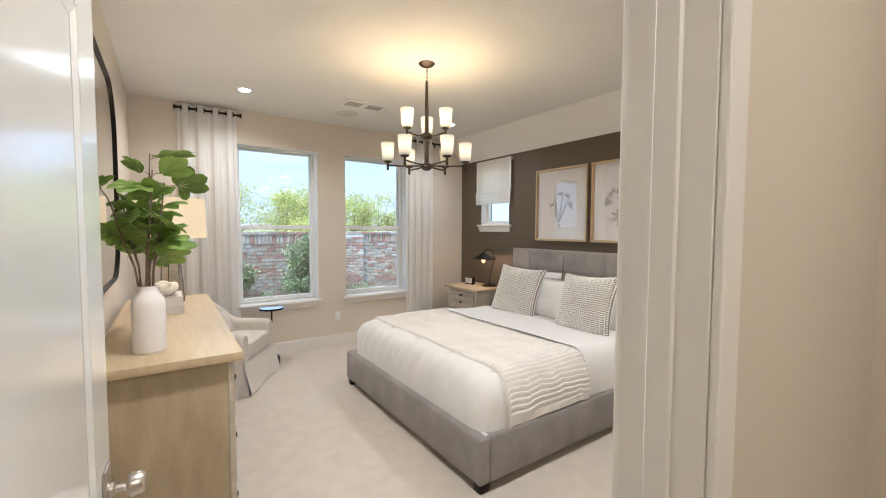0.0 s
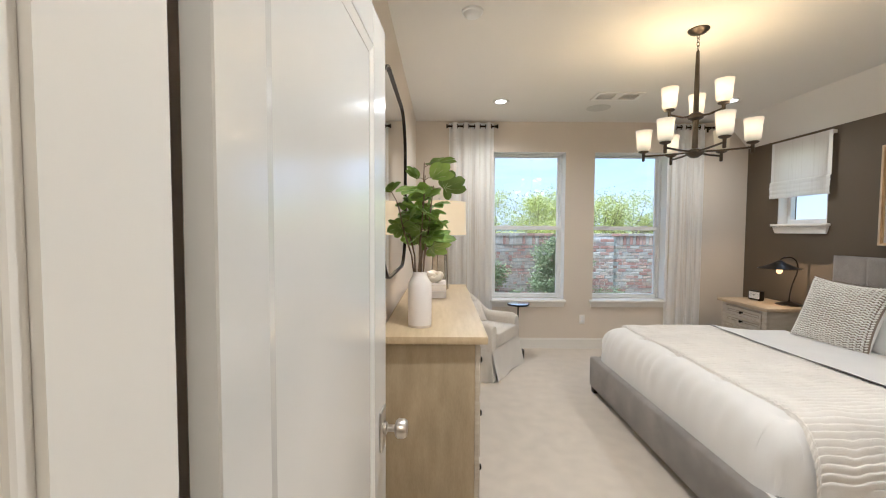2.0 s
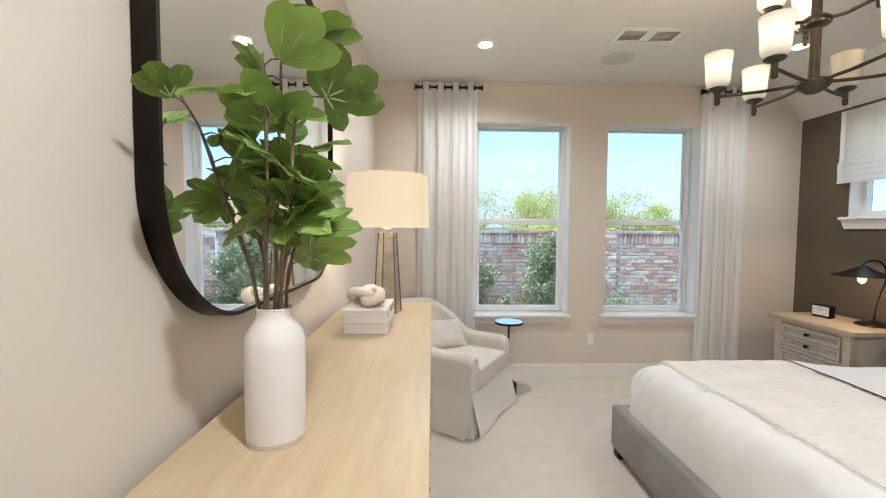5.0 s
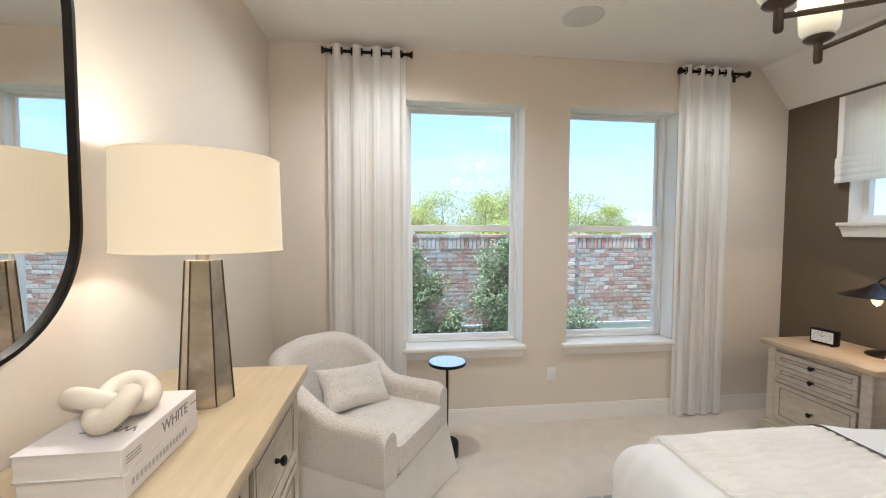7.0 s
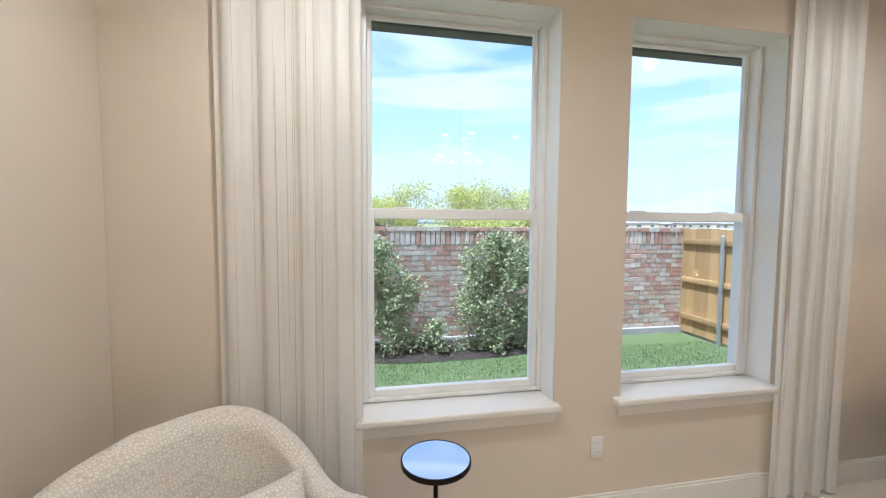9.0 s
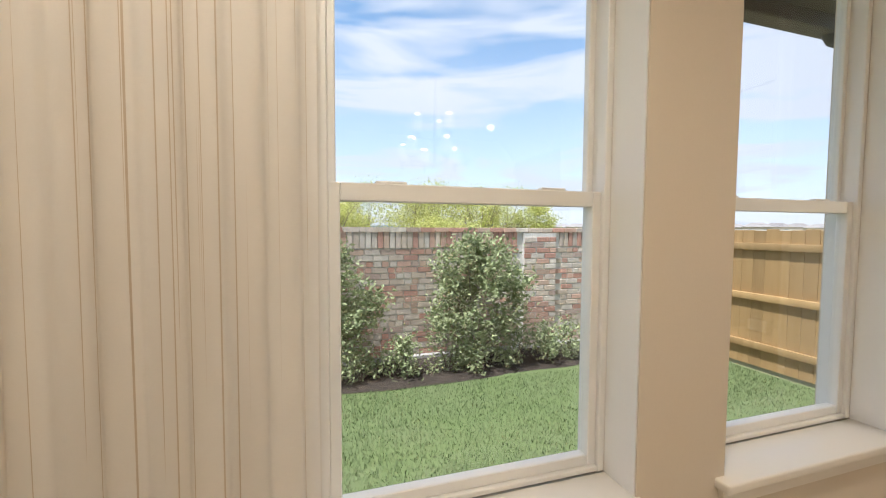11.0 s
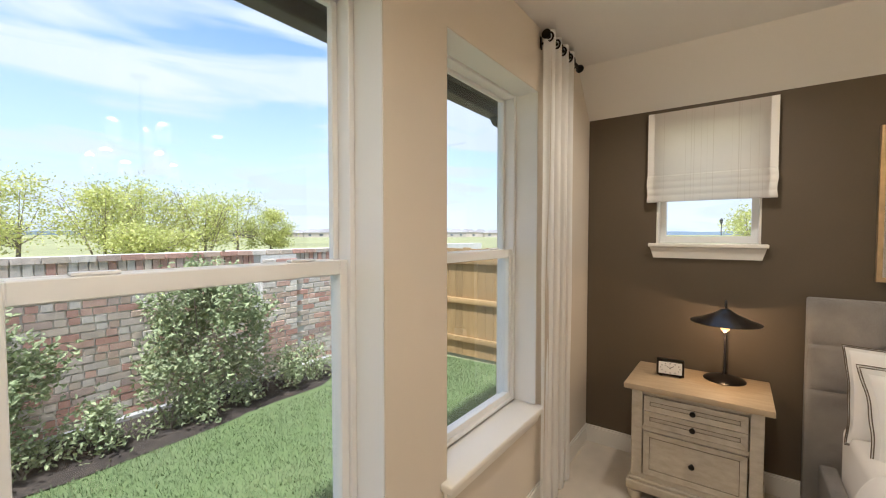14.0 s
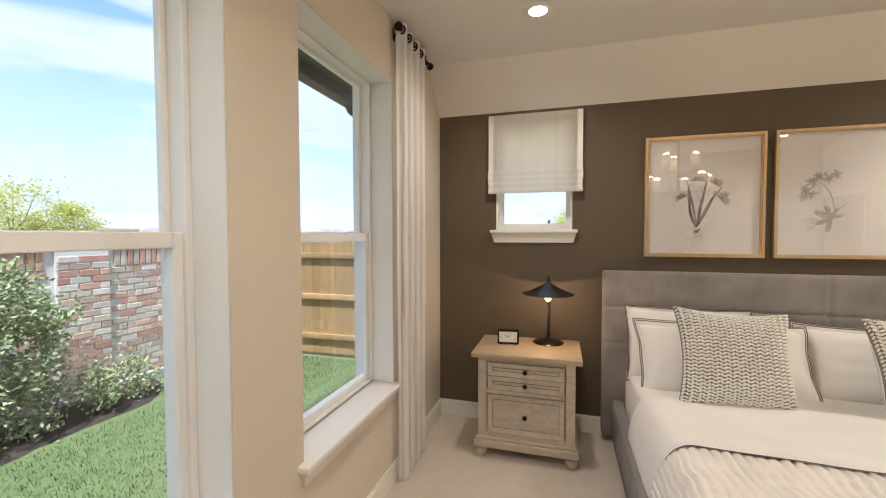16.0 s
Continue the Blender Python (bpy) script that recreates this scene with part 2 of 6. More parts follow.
def see_through(m, colour, amount):
    """Lets light through a leaf."""
    n, l = m.node_tree.nodes, m.node_tree.links
    tr, ms = n.new("ShaderNodeBsdfTranslucent"), n.new("ShaderNodeMixShader")
    tr.inputs["Color"].default_value = (*colour, 1)
    ms.inputs["Fac"].default_value = amount
    l.new(n["Principled BSDF"].outputs["BSDF"], ms.inputs[1]), l.new(tr.outputs["BSDF"], ms.inputs[2])
    l.new(ms.outputs["Shader"], n["Material Output"].inputs["Surface"])


see_through(M_LEAF, (0.26, 0.40, 0.04), 0.22)
M_VEIN = mat("fig_leaf_vein", (0.46, 0.54, 0.20), 0.5, vary=0.15)
# taupe yarn, its colour darkened further for the shade between stitches
M_KNITBASE = mat("taupe_yarn_and_gap_shade", (0.27, 0.22, 0.17), 0.95, vary=0.15, scale=20, fine=200, bump=0.5)
M_GLAZE = mat("dark_glaze_line", (0.12, 0.092, 0.066), 0.8, vary=0.3, scale=20)

# ---- builders ----
def thing(name, x=0.0, y=0.0, z=0.0, rz=0.0, label="", category="", group="", kind=""):
    ob = new(name)
    ob.empty_display_size = 0.1
    ob.matrix_world = pose(x, y, z, 0, 0, rz)
    return tagged(ob, label, category, group, kind)


def mesh_of(bm, name, material, smooth=False):
    me = bpy.data.meshes.new(name)
    bm.normal_update()
    bm.to_mesh(me)
    bm.free()
    me.materials.append(material)
    if smooth:
        me.polygons.foreach_set("use_smooth", [True] * len(me.polygons))
        me.set_sharp_from_angle(angle=radians(38))
    return me


def part(name, bm, material, parent=None, label="", smooth=True):
    ob = new(name, mesh_of(bm, name, material, smooth))
    if parent:
        ob.parent = parent
    return tagged(ob, label)


def structure(name, bm, material, label="", smooth=False):
    return tagged(part(name, bm, material, None, "", smooth), label, "", "", "structure")


def box(x0, x1, y0, y1, z0, z1, bevel=0.0, seg=2, bm=None):
    bm = bm or bmesh.new()
    r = bmesh.ops.create_cube(bm, size=1)
    for v in r["verts"]:
        v.co = ((x0 + x1) / 2 + v.co.x * (x1 - x0), (y0 + y1) / 2 + v.co.y * (y1 - y0), (z0 + z1) / 2 + v.co.z * (z1 - z0))
    if bevel:
        edges = list({e for v in r["verts"] for e in v.link_edges})
        bmesh.ops.bevel(bm, geom=edges, offset=bevel, segments=seg, profile=0.5, affect="EDGES")
    return bm


def lathe(profile, seg=32, x=0.0, y=0.0, z=0.0, bm=None, sides=None):
    """A turned body round the z axis, from (radius, height) pairs."""
    bm = bm or bmesh.new()
    rings = []
    for r, h in profile:
        if r < 1e-5:
            rings.append([bm.verts.new((x, y, z + h))])
        else:
            rings.append([bm.verts.new((x + r * math.cos(2 * math.pi * i / seg), y + r * math.sin(2 * math.pi * i / seg), z + h)) for i in range(seg)])
    for a, b in zip(rings, rings[1:]):
        for i in range(seg):
            j = (i + 1) % seg
            if len(a) == 1 and len(b) == 1:
                continue
            if len(a) == 1:
                bm.faces.new((a[0], b[j], b[i]))
            elif len(b) == 1:
                bm.faces.new((a[i], a[j], b[0]))
            else:
                bm.faces.new((a[i], a[j], b[j], b[i]))
    bmesh.ops.recalc_face_normals(bm, faces=bm.faces[:])
    return bm


def tube(points, radius, seg=10, bm=None, closed=False, radii=None):
    """A round bar swept along a line of points."""
    bm = bm or bmesh.new()
    pts = [Vector(p) for p in points]
    n = len(pts)
    rings, up = [], None
    for i, p in enumerate(pts):
        a, b = (pts[(i - 1) % n], pts[(i + 1) % n]) if closed else (pts[max(i - 1, 0)], pts[min(i + 1, n - 1)])
        d = (b - a).normalized()
        if up is None:
            up = d.orthogonal().normalized()
        up = (up - d * up.dot(d)).normalized()
        side = d.cross(up)
        r = radii[i] if radii else radius
        rings.append([bm.verts.new(p + (up * math.cos(k) + side * math.sin(k)) * r) for k in (2 * math.pi * j / seg for j in range(seg))])
    pairs = list(zip(rings, rings[1:])) + ([(rings[-1], rings[0])] if closed else [])
    for a, b in pairs:
        off = 0
        if closed and b is rings[0]:
            off = min(range(seg), key=lambda o: sum((a[k].co - b[(k + o) % seg].co).length for k in range(seg)))
        for j in range(seg):
            k = (j + 1) % seg
            bm.faces.new((a[j], a[k], b[(k + off) % seg], b[(j + off) % seg]))
    if not closed:
        bm.faces.new(rings[0][::-1])
        bm.faces.new(rings[-1])
    bmesh.ops.recalc_face_normals(bm, faces=bm.faces[:])
    return bm


def ball(r, x=0, y=0, z=0, sx=1, sy=1, sz=1, bm=None, u=16, v=10):
    bm = bm or bmesh.new()
    res = bmesh.ops.create_uvsphere(bm, u_segments=u, v_segments=v, radius=r)
    for w in res["verts"]:
        w.co = (x + w.co.x * sx, y + w.co.y * sy, z + w.co.z * sz)
    return bm


def prism(outline, z0, z1, bevel=0.0, bm=None):
    """An upright slab over an outline of (x, y) corners."""
    bm = bm or bmesh.new()
    low, high = [bm.verts.new((x, y, z0)) for x, y in outline], [bm.verts.new((x, y, z1)) for x, y in outline]
    n = len(outline)
    faces = [bm.faces.new(low[::-1]), bm.faces.new(high)] + [bm.faces.new((low[i], low[(i + 1) % n], high[(i + 1) % n], high[i])) for i in range(n)]
    bmesh.ops.recalc_face_normals(bm, faces=faces)
    if bevel:
        bmesh.ops.bevel(bm, geom=list({e for f in faces for e in f.edges}), offset=bevel, segments=2, profile=0.5, affect="EDGES")
    return bm


def grid(nu, nv, f, bm=None):
    """A sheet of nu by nv cells; f(u, v) gives the place, u and v from 0 to 1."""
    bm = bm or bmesh.new()
    rows = [[bm.verts.new(f(i / nu, j / nv)) for j in range(nv + 1)] for i in range(nu + 1)]
    for i in range(nu):
        for j in range(nv):
            bm.faces.new((rows[i][j], rows[i + 1][j], rows[i + 1][j + 1], rows[i][j + 1]))
    return bm


def turned(bm, m):
    bmesh.ops.transform(bm, matrix=m, verts=bm.verts[:])
    return bm


def rounded(w, h, r, n=8):
    """The outline of a rounded rectangle about the origin."""
    out = []
    for cx, cy, a0 in ((w / 2 - r, h / 2 - r, 0), (-w / 2 + r, h / 2 - r, 90), (-w / 2 + r, -h / 2 + r, 180), (w / 2 - r, -h / 2 + r, 270)):
        out += [(cx + r * math.cos(radians(a0 + 90 * k / n)), cy + r * math.sin(radians(a0 + 90 * k / n))) for k in range(n + 1)]
    return out


def ring_frame(outer, inner, depth, bm=None):
    """A flat frame between two outlines of as many corners, in the xy plane, depth thick."""
    bm = bm or bmesh.new()
    n = len(outer)
    loops = [[bm.verts.new((x, y, z)) for x, y in o] for o, z in ((outer, 0), (outer, depth), (inner, depth), (inner, 0))]
    for a, b in zip(loops, loops[1:] + loops[:1]):
        for i in range(n):
            bm.faces.new((a[i], a[(i + 1) % n], b[(i + 1) % n], b[i]))
    bmesh.ops.recalc_face_normals(bm, faces=bm.faces[:])
    return bm


def rect(w, h):
    return [(w / 2, h / 2), (-w / 2, h / 2), (-w / 2, -h / 2), (w / 2, -h / 2)]


def lettering(name, text, size, m, material, parent, depth=0.0006):
    cu = bpy.data.curves.new(name, "FONT")
    cu.body, cu.size, cu.extrude, cu.align_x, cu.align_y = text, size, depth, "CENTER", "CENTER"
    tmp = bpy.data.objects.new(name, cu)
    me = bpy.data.meshes.new_from_object(tmp)
    bpy.data.objects.remove(tmp)
    me.materials.append(material)
    ob = new(name, me)
    ob.parent = parent
    ob.matrix_basis = m
    return ob

# ---- the room ----
OUT = 5.86                            # outer face of the window wall
structure("floor", box(-0.7, 4.6, -1.9, OUT - 0.005, -0.12, 0.0), M_CARPET, "cream cut-pile carpet over the whole bedroom floor")

bm = bmesh.new()
xs = [WEST - 0.2, WINDOWS[0][0], WINDOWS[0][1], WINDOWS[1][0], WINDOWS[1][1], 4.6]
for k in (0, 2, 4):
    box(xs[k], xs[k + 1], NORTH, OUT, -0.3, 2.95, bm=bm)
for k in (1, 3):
    box(xs[k], xs[k + 1], NORTH, OUT, -0.3, SILL - 0.035, bm=bm)
    box(xs[k], xs[k + 1], NORTH, OUT, HEAD, 2.95, bm=bm)
structure("wall_north", bm, M_WALL, "warm greige painted wall with two tall windows")

WY0, WY1, WZ0, WZ1 = 4.499, 5.101, 1.602, 2.42       # the small high window
bm = bmesh.new()
box(EAST, 4.6, SOUTH - 0.14, WY0, -0.1, 2.560, bm=bm)
box(EAST, 4.6, WY1, NORTH - 0.002, -0.1, 2.560, bm=bm)
box(EAST, 4.6, WY0, WY1, -0.1, WZ0 - 0.03, bm=bm)
box(EAST, 4.6, WY0, WY1, WZ1, 2.560, bm=bm)
structure("wall_east", bm, M_ACCENT, "dark taupe accent wall behind the bed")
structure("wall_west", box(WEST - 0.2, WEST, SOUTH - 0.02, NORTH - 0.002, -0.1, 2.95), M_WALL, "warm greige painted wall behind the dresser")

DX0, DX1, DTOP, HALL = 0.292, 1.142, 2.105, 0.680
bm = bmesh.new()
box(-0.7, DX0 - 0.02, HALL, SOUTH - 0.022, -0.1, 2.95, bm=bm)
box(DX1 + 0.02, 4.6, HALL, SOUTH, -0.1, 2.95, bm=bm)
box(DX0 - 0.02, DX1 + 0.02, HALL, SOUTH, DTOP + 0.02, 2.95, bm=bm)
structure("wall_south", bm, M_WALL, "greige wall with the bedroom doorway")
bm = bmesh.new()
box(-0.7, -0.6, -1.9, HALL, -0.1, 2.95, bm=bm)
box(2.3, 2.4, -1.9, HALL, -0.1, 2.95, bm=bm)
box(-0.6, 2.3, -1.9, -1.8, -0.1, 2.95, bm=bm)
structure("wall_hall", bm, M_WALL, "plain greige walls of the hall outside the doorway")

bm = bmesh.new()
box(-0.7, 4.10, -1.9, OUT, CEIL, CEIL + 0.12, bm=bm)
lo = [(4.10, CEIL), (4.10, CEIL + 0.12), (4.6, 2.75), (4.6, 2.563), (EAST, 2.558)]
va = [bm.verts.new((x, -1.9, z)) for x, z in lo]
vb = [bm.verts.new((x, OUT, z)) for x, z in lo]
for i in range(5):
    bm.faces.new((va[i], va[(i + 1) % 5], vb[(i + 1) % 5], vb[i]))
bm.faces.new(va), bm.faces.new(vb[::-1])
bmesh.ops.recalc_face_normals(bm, faces=bm.faces[:])
structure("ceiling", bm, M_CEIL, "white ceiling sloping down along the bed wall")


def skirting(x0, x1, y0, y1, side):
    bm = box(x0, x1, y0, y1, 0.0, 0.118, bm=None)
    inset = 0.006
    a = dict(n=(x0, x1, y0 + inset, y1), e=(x0 + inset, x1, y0, y1), w=(x0, x1 - inset, y0, y1), s=(x0, x1, y0, y1 - inset))[side]
    box(*a, 0.118, 0.134, 0.003, bm=bm)
    return structure("baseboard", bm, M_TRIM, "white painted baseboard")


skirting(WEST + 0.016, EAST - 0.016, NORTH - 0.016, NORTH - 0.001, "n")
skirting(EAST - 0.016, EAST - 0.001, SOUTH + 0.02, NORTH - 0.001, "e")
skirting(WEST + 0.001, WEST + 0.016, SOUTH + 0.03, NORTH - 0.001, "w")
skirting(DX1 + 0.08, EAST - 0.017, SOUTH + 0.001, SOUTH + 0.016, "s")


def sash(x0, x1, y0, y1, z0, z1, st, top, bot):
    bm = bmesh.new()
    box(x0, x0 + st, y0, y1, z0, z1, 0.003, 1, bm)
    box(x1 - st, x1, y0, y1, z0, z1, 0.003, 1, bm)
    box(x0 + st, x1 - st, y0 + 0.002, y1 - 0.002, z1 - top, z1, 0.003, 1, bm)
    box(x0 + st, x1 - st, y0 + 0.002, y1 - 0.002, z0, z0 + bot, 0.003, 1, bm)
    return bm


def window(name, x0, x1):
    w = thing(name, 0, 0, 0, 0, "white vinyl single-hung window with a clear view of the yard", "window", "tall windows", "structure")
    f = 0.026
    part("window_frame", sash(x0 + 0.001, x1 - 0.001, 5.730, 5.842, SILL + 0.001, HEAD - 0.001, f, 0.016, 0.019), M_VINYL, w, smooth=False)
    a, b, mid = x0 + f, x1 - f, 1.552
    part("upper_sash", sash(a + 0.001, b - 0.001, 5.790, 5.818, mid - 0.026, HEAD - 0.018, 0.024, 0.020, 0.05), M_VINYL, w, smooth=False)
    part("lower_sash", sash(a + 0.001, b - 0.001, 5.744, 5.786, SILL + 0.020, mid + 0.022, 0.032, 0.050, 0.036), M_VINYL, w, smooth=False)
    for nm, z0, z1, y in (("pane", mid + 0.02, HEAD - 0.035, 5.803), ("pane", SILL + 0.05, mid - 0.022, 5.768)):
        p = part(nm, box(a + 0.022, b - 0.022, y - 0.002, y + 0.002, z0, z1), M_GLASS, w, "clear window glass", smooth=False)
        p.visible_shadow = False
    for x in (x0 + 0.20, x1 - 0.20):
        part("sash_latch", box(x - 0.045, x + 0.045, 5.756, 5.784, mid + 0.022, mid + 0.031, 0.004), M_VINYL, w)
    # thin lining added over the returns to carry the painted daylight
    bm = bmesh.new()
    for xa, xb in ((x0 + 0.0005, x0 + 0.004), (x1 - 0.004, x1 - 0.0005)):
        box(xa, xb, NORTH + 0.004, 5.729, SILL + 0.0005, HEAD - 0.0005, bm=bm)
    box(x0 + 0.004, x1 - 0.004, NORTH + 0.004, 5.729, HEAD - 0.004, HEAD - 0.0005, bm=bm)
    part("reveal_lining", bm, M_REVEAL, w, "drywall return with daylight put into its pale colour", smooth=False)
    part("window_sill", box(x0 - 0.042, x1 + 0.018, NORTH - 0.050, 5.731, SILL - 0.034, SILL, 0.008, 3), M_TRIM, w)
    bm = prism([(x0 - 0.03, NORTH - 0.022), (x1 + 0.013, NORTH - 0.022), (x1 + 0.013, NORTH - 0.001), (x0 - 0.03, NORTH - 0.001)], SILL - 0.095, SILL - 0.036)
    for v in bm.verts:
        if v.co.z < SILL - 0.06:
            v.co.x += 0.014 if v.co.x < (x0 + x1) / 2 else -0.014
            v.co.y += 0.008 if v.co.y < NORTH - 0.01 else 0
    part("apron", bm, M_TRIM, w, smooth=False)
    return w


window("window_1", *WINDOWS[0])
window("window_2", *WINDOWS[1])

w = thing("window_3", 0, 0, 0, 0, "small high fixed window under a roman shade", "window", "", "structure")
bm = ring_frame(rect(WY1 - WY0 - 0.002, WZ1 - WZ0 - 0.002), rect(WY1 - WY0 - 0.10, WZ1 - WZ0 - 0.10), 0.05)
part("window_frame", turned(bm, pose(4.49, (WY0 + WY1) / 2, (WZ0 + WZ1) / 2, 90, 0, 90)), M_VINYL, w, smooth=False)
p = part("pane", box(4.513, 4.517, WY0 + 0.04, WY1 - 0.04, WZ0 + 0.04, WZ1 - 0.04), M_GLASS, w, "clear window glass", smooth=False)
p.visible_shadow = False
bm = bmesh.new()
for y0, y1, z0, z1 in ((WY0 + 0.0005, WY0 + 0.012, WZ0, WZ1), (WY1 - 0.012, WY1 - 0.0005, WZ0, WZ1), (WY0 + 0.012, WY1 - 0.012, WZ1 - 0.012, WZ1)):
    box(EAST + 0.002, 4.49, y0, y1, z0, z1, bm=bm)
part("reveal", bm, M_TRIM, w, smooth=False)
part("window_sill", box(EAST - 0.05, 4.49, WY0 - 0.04, WY1 + 0.045, WZ0 - 0.028, WZ0 - 0.001, 0.007, 3), M_TRIM, w)
bm = prism([(EAST - 0.03, WY0 - 0.03), (EAST - 0.001, WY0 - 0.03), (EAST - 0.001, WY1 + 0.035), (EAST - 0.03, WY1 + 0.035)], WZ0 - 0.105, WZ0 - 0.03)
for v in bm.verts:
    if v.co.z < WZ0 - 0.06:
        v.co.y += 0.022 if v.co.y < 4.8 else -0.022
        v.co.x += 0.012 if v.co.x < EAST - 0.01 else 0
part("apron", bm, M_TRIM, w, smooth=False)

# doorway and door
bm = bmesh.new()
box(DX1, DX1 + 0.019, HALL - 0.002, SOUTH + 0.002, 0, DTOP, bm=bm)
box(DX0 - 0.019, DX0, HALL - 0.002, SOUTH - 0.024, 0, DTOP, bm=bm)
box(DX0 - 0.019, DX1 + 0.019, HALL - 0.002, SOUTH + 0.002, DTOP, DTOP + 0.019, bm=bm)
box(DX1 - 0.012, DX1, HALL + 0.045, HALL + 0.085, 0, DTOP, 0.002, 1, bm)
for y0, y1 in ((HALL - 0.018, HALL - 0.002), (SOUTH + 0.002, SOUTH + 0.018)):
    box(DX1 + 0.006, DX1 + 0.072, y0, y1, 0, DTOP + 0.072, 0.004, 2, bm)
    box(DX0 - 0.02, DX1 + 0.006, y0, y1, DTOP + 0.006, DTOP + 0.072, 0.004, 2, bm)
box(DX0 - 0.072, DX0 - 0.006, HALL - 0.018, HALL - 0.002, 0, DTOP + 0.072, 0.004, 2, bm)
structure("trim", bm, M_TRIM, "white painted door jamb and casing")

door = thing("door_1", 0.302, 0.840, 0, -3.3, "white panelled door standing open against the wall", "door", "", "structure")
L, T, RC = 0.828, 0.035, 0.007
bm = box(-T + RC, -RC, 0.004, L - 0.004, 0.014, 2.084)
for y0, y1, z0, z1 in ((0, 0.105, 0.01, 2.088), (L - 0.150, L, 0.01, 2.088), (0.105, L - 0.150, 1.985, 2.088), (0.105, L - 0.150, 0.01, 0.24)):
    box(-T, 0, y0, y1, z0, z1, 0.002, 1, bm)
part("leaf", bm, M_DOOR, door, smooth=False)
y0, y1, z0, z1 = 0.105, L - 0.150, 0.24, 1.985
for nm, x in (("panel_moulding", -RC),):
    bm = ring_frame(rect(y1 - y0, z1 - z0), rect(y1 - y0 - 0.05, z1 - z0 - 0.05), 0.006)
    for v in bm.verts:
        if v.co.z > 0.003 and abs(v.co.x) < (y1 - y0) / 2 - 0.01:
            v.co.z = 0.001
    part(nm, turned(bm, pose(x, (y0 + y1) / 2, (z0 + z1) / 2, 90, 0, 90)), M_DOOR, door, smooth=False)
handle = part("door_handle", box(0.0, 0.007, L - 0.095, L - 0.03, 0.872, 0.988, 0.003), M_SATIN, door, "satin nickel knob on a square plate")
bm = lathe([(0, 0), (0.018, 0), (0.018, 0.008), (0.010, 0.012), (0.010, 0.032), (0.022, 0.036), (0.0275, 0.042), (0.0275, 0.06), (0.022, 0.068), (0, 0.069)], 12)
part("knob", turned(bm, pose(0.007, L - 0.062, 0.930, 0, 90, 0)), M_SATIN, handle)
for z in (0.25, 1.05, 1.85):
    part("hinge", tube([(-T / 2 - 0.022, -0.004, z), (-T / 2 - 0.022, -0.004, z + 0.09)], 0.006), M_SATIN, door)

# ---- bed and bedding ----
BX0, BX1, BY0, BY1 = 1.922, 4.238, 2.135, 4.212
BYC = (BY0 + BY1) / 2
bed = thing("bed", (BX0 + BX1) / 2, BYC, 0, 0, "king bed upholstered in grey linen with a tufted headboard", "bed")
ox, oy = -(BX0 + BX1) / 2, -BYC
part("side_rail", turned(box(BX0 + 0.082, BX1 + 0.02, BY0, BY0 + 0.08, 0.055, 0.33, 0.016, 3), Matrix.Translation((ox, oy, 0))), M_GREYLINEN, bed)
part("side_rail", turned(box(BX0 + 0.082, BX1 + 0.02, BY1 - 0.08, BY1, 0.055, 0.33, 0.016, 3), Matrix.Translation((ox, oy, 0))), M_GREYLINEN, bed)
part("foot_rail", turned(box(BX0, BX0 + 0.08, BY0, BY1, 0.055, 0.33, 0.016, 3), Matrix.Translation((ox, oy, 0))), M_GREYLINEN, bed)
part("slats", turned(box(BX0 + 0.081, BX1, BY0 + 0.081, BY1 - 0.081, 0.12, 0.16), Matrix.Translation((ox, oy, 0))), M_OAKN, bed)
for x in (BX0 + 0.05, BX1 - 0.15):
    for y in (BY0 + 0.05, BY1 - 0.05):
        part("leg", turned(box(x - 0.035, x + 0.035, y - 0.035, y + 0.035, 0, 0.056, 0.004), Matrix.Translation((ox, oy, 0))), M_BLACK, bed, "black block foot")

HY0, HY1, HZ = BYC - 1.105, BYC + 1.105, 1.292
seam_y = [BYC + d for d in (-0.79, -0.263, 0.263, 0.79)]
seam_z = [1.03, 0.76]


def headboard(u, v):
    y, z = HY0 + (HY1 - HY0) * u, 0.1 + (HZ - 0.1) * v
    edge = min(u * 2.23, (1 - u) * 2.23, (1 - v) * 1.2)
    d = 0.016 * max(0, 1 - edge / 0.03) ** 2
    for s in seam_y:
        d += 0.009 * math.exp(-((y - s) / 0.012) ** 2) - 0.004 * math.exp(-((y - s) / 0.06) ** 2)
        for q in seam_z:
            d += 0.016 * math.exp(-(((y - s) ** 2 + (z - q) ** 2) / 0.018 ** 2))
    for q in seam_z:
        d += 0.009 * math.exp(-((z - q) / 0.012) ** 2)
    d += 0.002 * noise.noise((y * 6, z * 6, 2))
    return (BX1 + d + ox, y + oy, z)


bm = grid(240, 90, headboard)
part("headboard_front", bm, M_GREYLINEN, bed, "tufted grey linen headboard panel")
part("headboard", turned(box(BX1 + 0.012, 4.36, HY0 + 0.001, HY1 - 0.001, 0.05, HZ - 0.002, 0.014, 3), Matrix.Translation((ox, oy, 0))), M_GREYLINEN, bed)


def dome(x, y, x0, x1, y0, y1, base, top, r, p=2.6):
    """The height of a soft slab with rounded foot and sides."""
    a = max(0.0, (x0 + r - x) / r)
    b = max(0.0, (y0 + r - y) / r, (y - y1 + r) / r)
    k = min(1.0, a ** p + b ** p)
    return base + (top - base) * (1 - k) ** (1 / p)


mattress = thing("mattress", 3.1, BYC, 0, 0, "white sheeted mattress in the bed frame", "mattress")
part("sheet", turned(box(2.14, 4.232, BY0 + 0.088, BY1 - 0.088, 0.161, 0.600, 0.045, 4), Matrix.Translation((-3.1, -BYC, 0))), M_WHITECLOTH, mattress)

